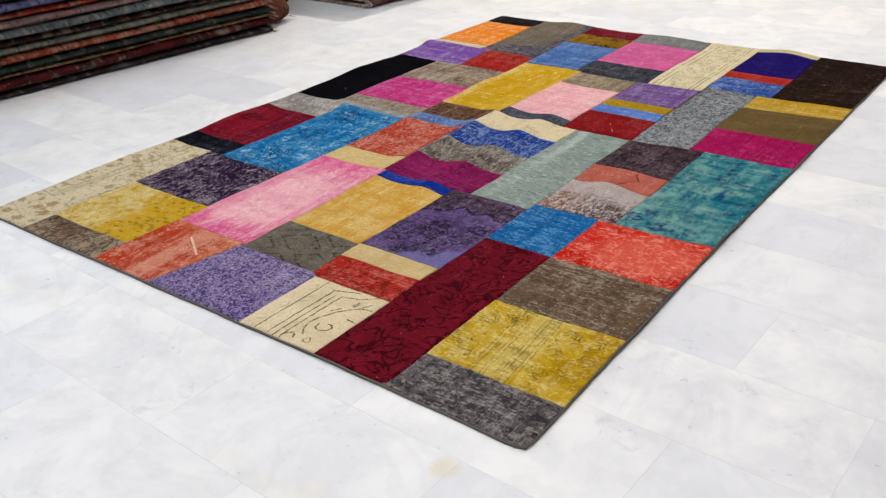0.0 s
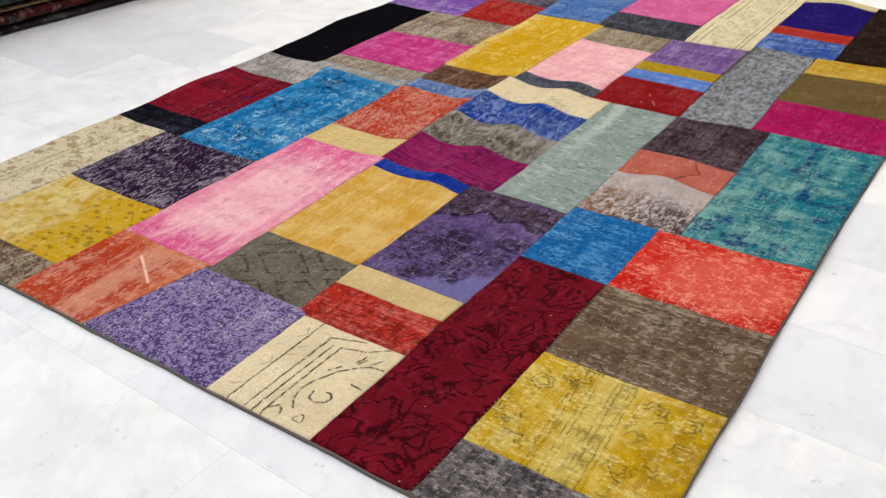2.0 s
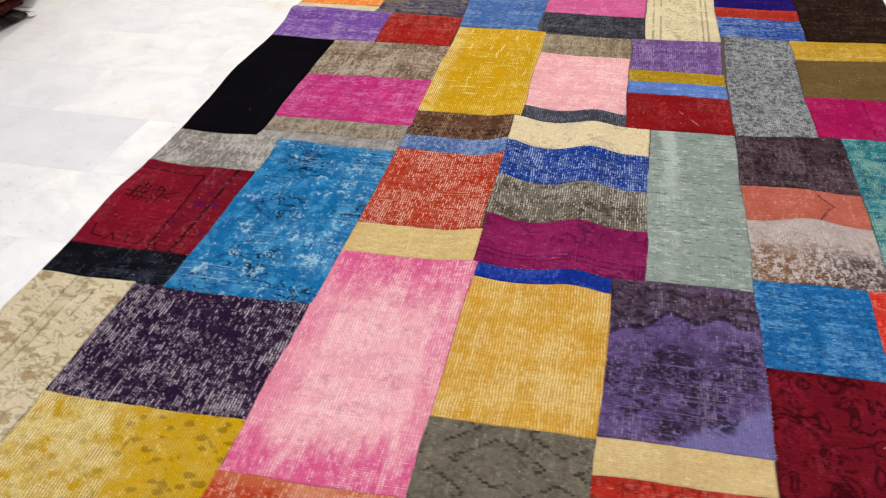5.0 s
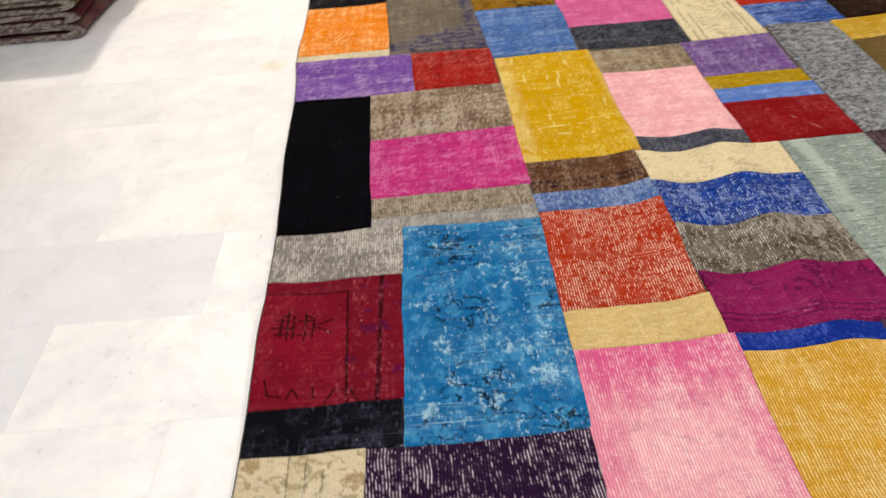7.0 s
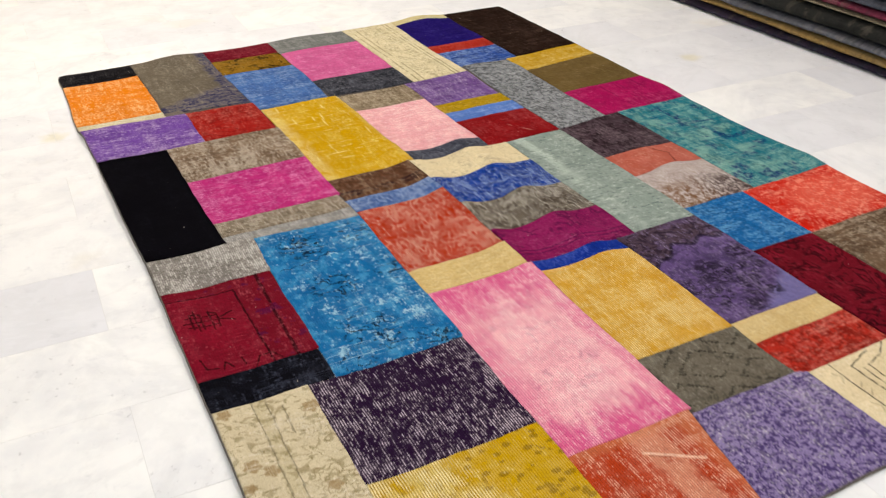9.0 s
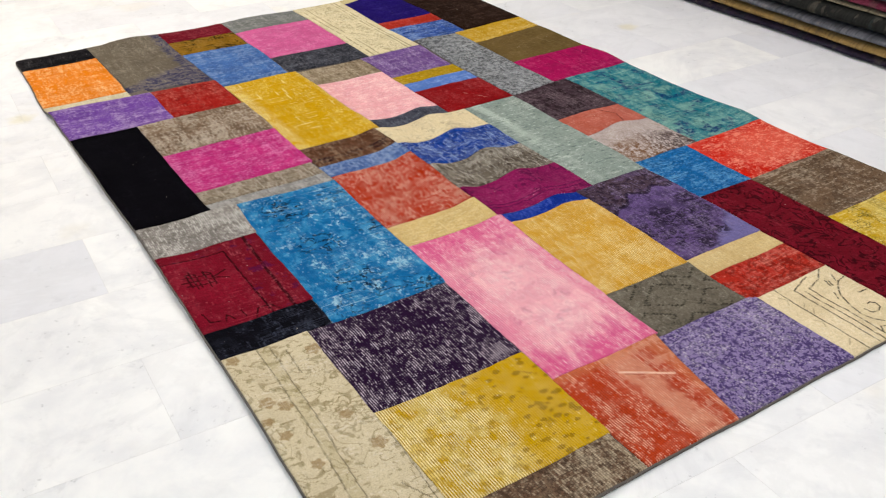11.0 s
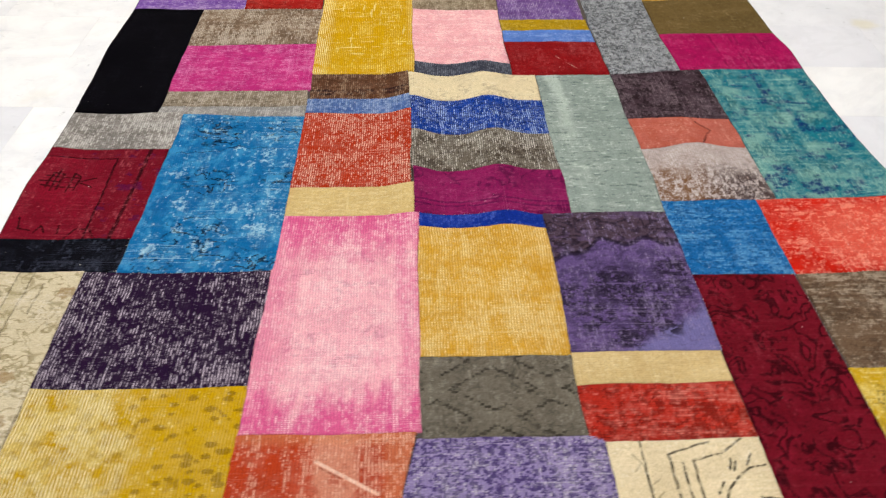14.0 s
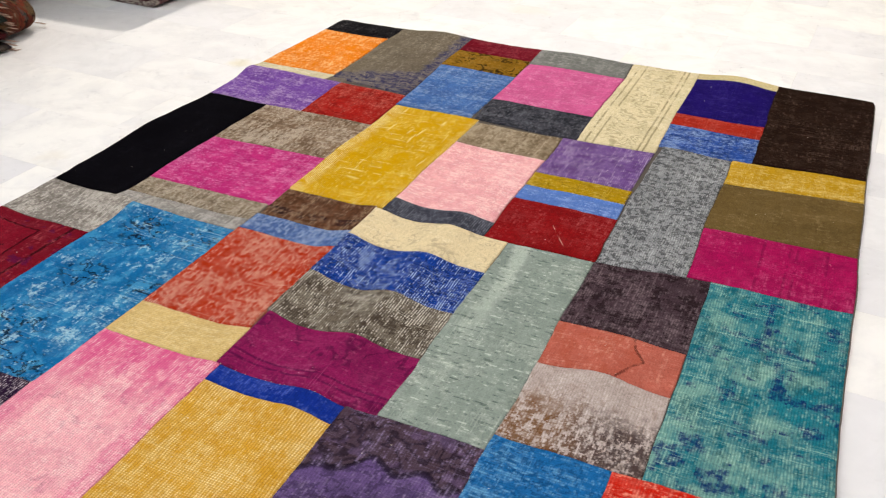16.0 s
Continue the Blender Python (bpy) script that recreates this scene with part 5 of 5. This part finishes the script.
stack(-0.832, -2.2, 2.775, 5.3, [
    (0.055, "5c3036", "6a4046", "2a161a", "dusty plum"),
    (0.040, "4c1a1c", "5a2424", "1e0a0c", "dark red"),
    (0.042, "5c4c3c", "6d5a46", "2c241c", "khaki patterned"),
    (0.045, "665a48", "6a4e3a", "30281f", "greyish beige patterned"),
    (0.050, "2a2b38", "3c3e4c", "121319", "dark slate blue"),
    (0.036, "b89818", "c8ac3c", "5c4a0c", "yellow"),
    (0.040, "7d766c", "958c80", "403b34", "pale grey"),
    (0.040, "5c3a2a", "6e4c36", "241610", "brown"),
    (0.045, "5a4c52", "74646a", "2a2226", "mauve grey"),
    (0.045, "4a3a30", "64503f", "201812", "dark brown"),
    (0.045, "5c2228", "743234", "240c10", "wine"),
    (0.045, "4c4c44", "66665a", "20201c", "moss grey"),
    (0.045, "6a5040", "84664e", "2c2018", "tan"),
    (0.045, "30343c", "484c54", "14161a", "dark grey"),
    (0.045, "6a2c24", "84402f", "2a120e", "rust"),
    (0.045, "545048", "6c685c", "24221e", "greige"),
], "rugs stacked near the far floor", None, lean=0.07, amount=0.4, ends=1.6, loose=0.25)
stack(2.80, 4.1, 0.1, 2.95, [
    (0.032, "2b2232", "3c3044", "14101a", "dark aubergine"),
    (0.040, "a3834f", "b39258", "6c5434", "golden brown"),
    (0.036, "66666c", "77767e", "39383c", "dark grey"),
    (0.066, "262624", "2a2a26", "0c0c0b", "black"),
    (0.016, "8a806a", "857b64", "463e30", "thin khaki"),
    (0.036, "7a3046", "8a4054", "381620", "wine red"),
    (0.038, "50535e", "60636e", "25272e", "blue grey"),
    (0.040, "7d6a5c", "8a766a", "322a24", "brown grey"),
    (0.040, "8a6658", "967064", "4a362e", "rosy brown"),
    (0.040, "2c2830", "403a44", "131116", "blackish purple"),
    (0.040, "4c4238", "665a4c", "221c17", "dark khaki"),
], "rugs stacked along the far side", None, amount=0.35)
stack(-1.33, -2.3, 2.36, 2.62, [
    (0.09, "0c0c12", "16161f", "050508", "black"),
    (0.09, "0e0d13", "181720", "060508", "black"),
], "black rugs between the stacks")

# ---------------------------------------------------------------- marble floor
TURN = radians(-1.95)
floor = tagged(mesh_object("floor", [(-5, -5, -0.0004), (7, -5, -0.0004), (7, 9, -0.0004), (-5, 9, -0.0004), (-5, -5, -0.08), (7, -5, -0.08), (7, 9, -0.08), (-5, 9, -0.08)],
                           [(0, 1, 2, 3), (7, 6, 5, 4), (0, 4, 5, 1), (1, 5, 6, 2), (2, 6, 7, 3), (3, 7, 4, 0)], GROUT),
               "white marble floor of long tiles laid in running bond", "floor", kind="structure")
TW, TH, GAP, BEV = 0.600, 0.2965, 0.0009, 0.0002


def tile_verts(cx, cy, c, s):
    out = []
    for inset, z in ((BEV, 0.0), (0.0, -BEV), (0.0, -0.012)):
        a, b = TW / 2 - GAP / 2 - inset, TH / 2 - GAP / 2 - inset
        for u, v in ((-a, -b), (a, -b), (a, b), (-a, b)):
            out.append((cx + u * c - v * s, cy + u * s + v * c, z))
    return out


TILE_FACES = [(0, 1, 2, 3)] + [(r * 4 + 4 + i, r * 4 + 4 + (i + 1) % 4, r * 4 + (i + 1) % 4, r * 4 + i) for r in (0, 1) for i in range(4)]
tile_mesh = bpy.data.meshes.new("tile")
tile_mesh.from_pydata(tile_verts(0, 0, 1, 0), [], TILE_FACES)
tile_mesh.materials.append(MARBLE)
grey_mesh = tile_mesh.copy()
grey_mesh.materials.clear()
grey_mesh.materials.append(GREY_MARBLE)
# row and column of the greyer tiles among the white ones
GREY = {(0, -1), (-1, -2), (0, -2), (5, -2), (2, 3), (3, 4), (1, 4), (0, 3), (4, 3), (-2, 3), (-4, -1), (-7, 2), (3, -3), (7, 0), (8, 3), (-5, 4), (-3, -2)}
ct, st = math.cos(TURN), math.sin(TURN)
rest_v, rest_f, count = [], [], 0
for row in range(-16, 24):
    for col in range(-9, 10):
        u = (col + 0.5) * TW + (TW / 2 if row % 2 else 0.0)
        v = (row + 0.5) * TH
        x, y = -0.132 + u * ct - v * st, 1.155 + u * st + v * ct
        if not (X0 - 0.3 < x < X1 + 0.3 and Y0 - 0.2 < y < Y1 + 0.2):
            continue
        if -1.4 < x < 3.3 and -1.7 < y < 5.2:
            tile = new("tile", grey_mesh if (row, col) in GREY else tile_mesh)
            tile.parent = floor
            tile.matrix_local = Matrix.Translation((x, y, 0.0)) @ Matrix.Rotation(TURN, 4, "Z")
            count += 1
        else:
            n = len(rest_v)
            rest_v += tile_verts(x, y, ct, st)
            rest_f += [tuple(n + i for i in f) for f in TILE_FACES]
tagged(mesh_object("outer_tiles", rest_v, rest_f, MARBLE, floor), kind="stuff")
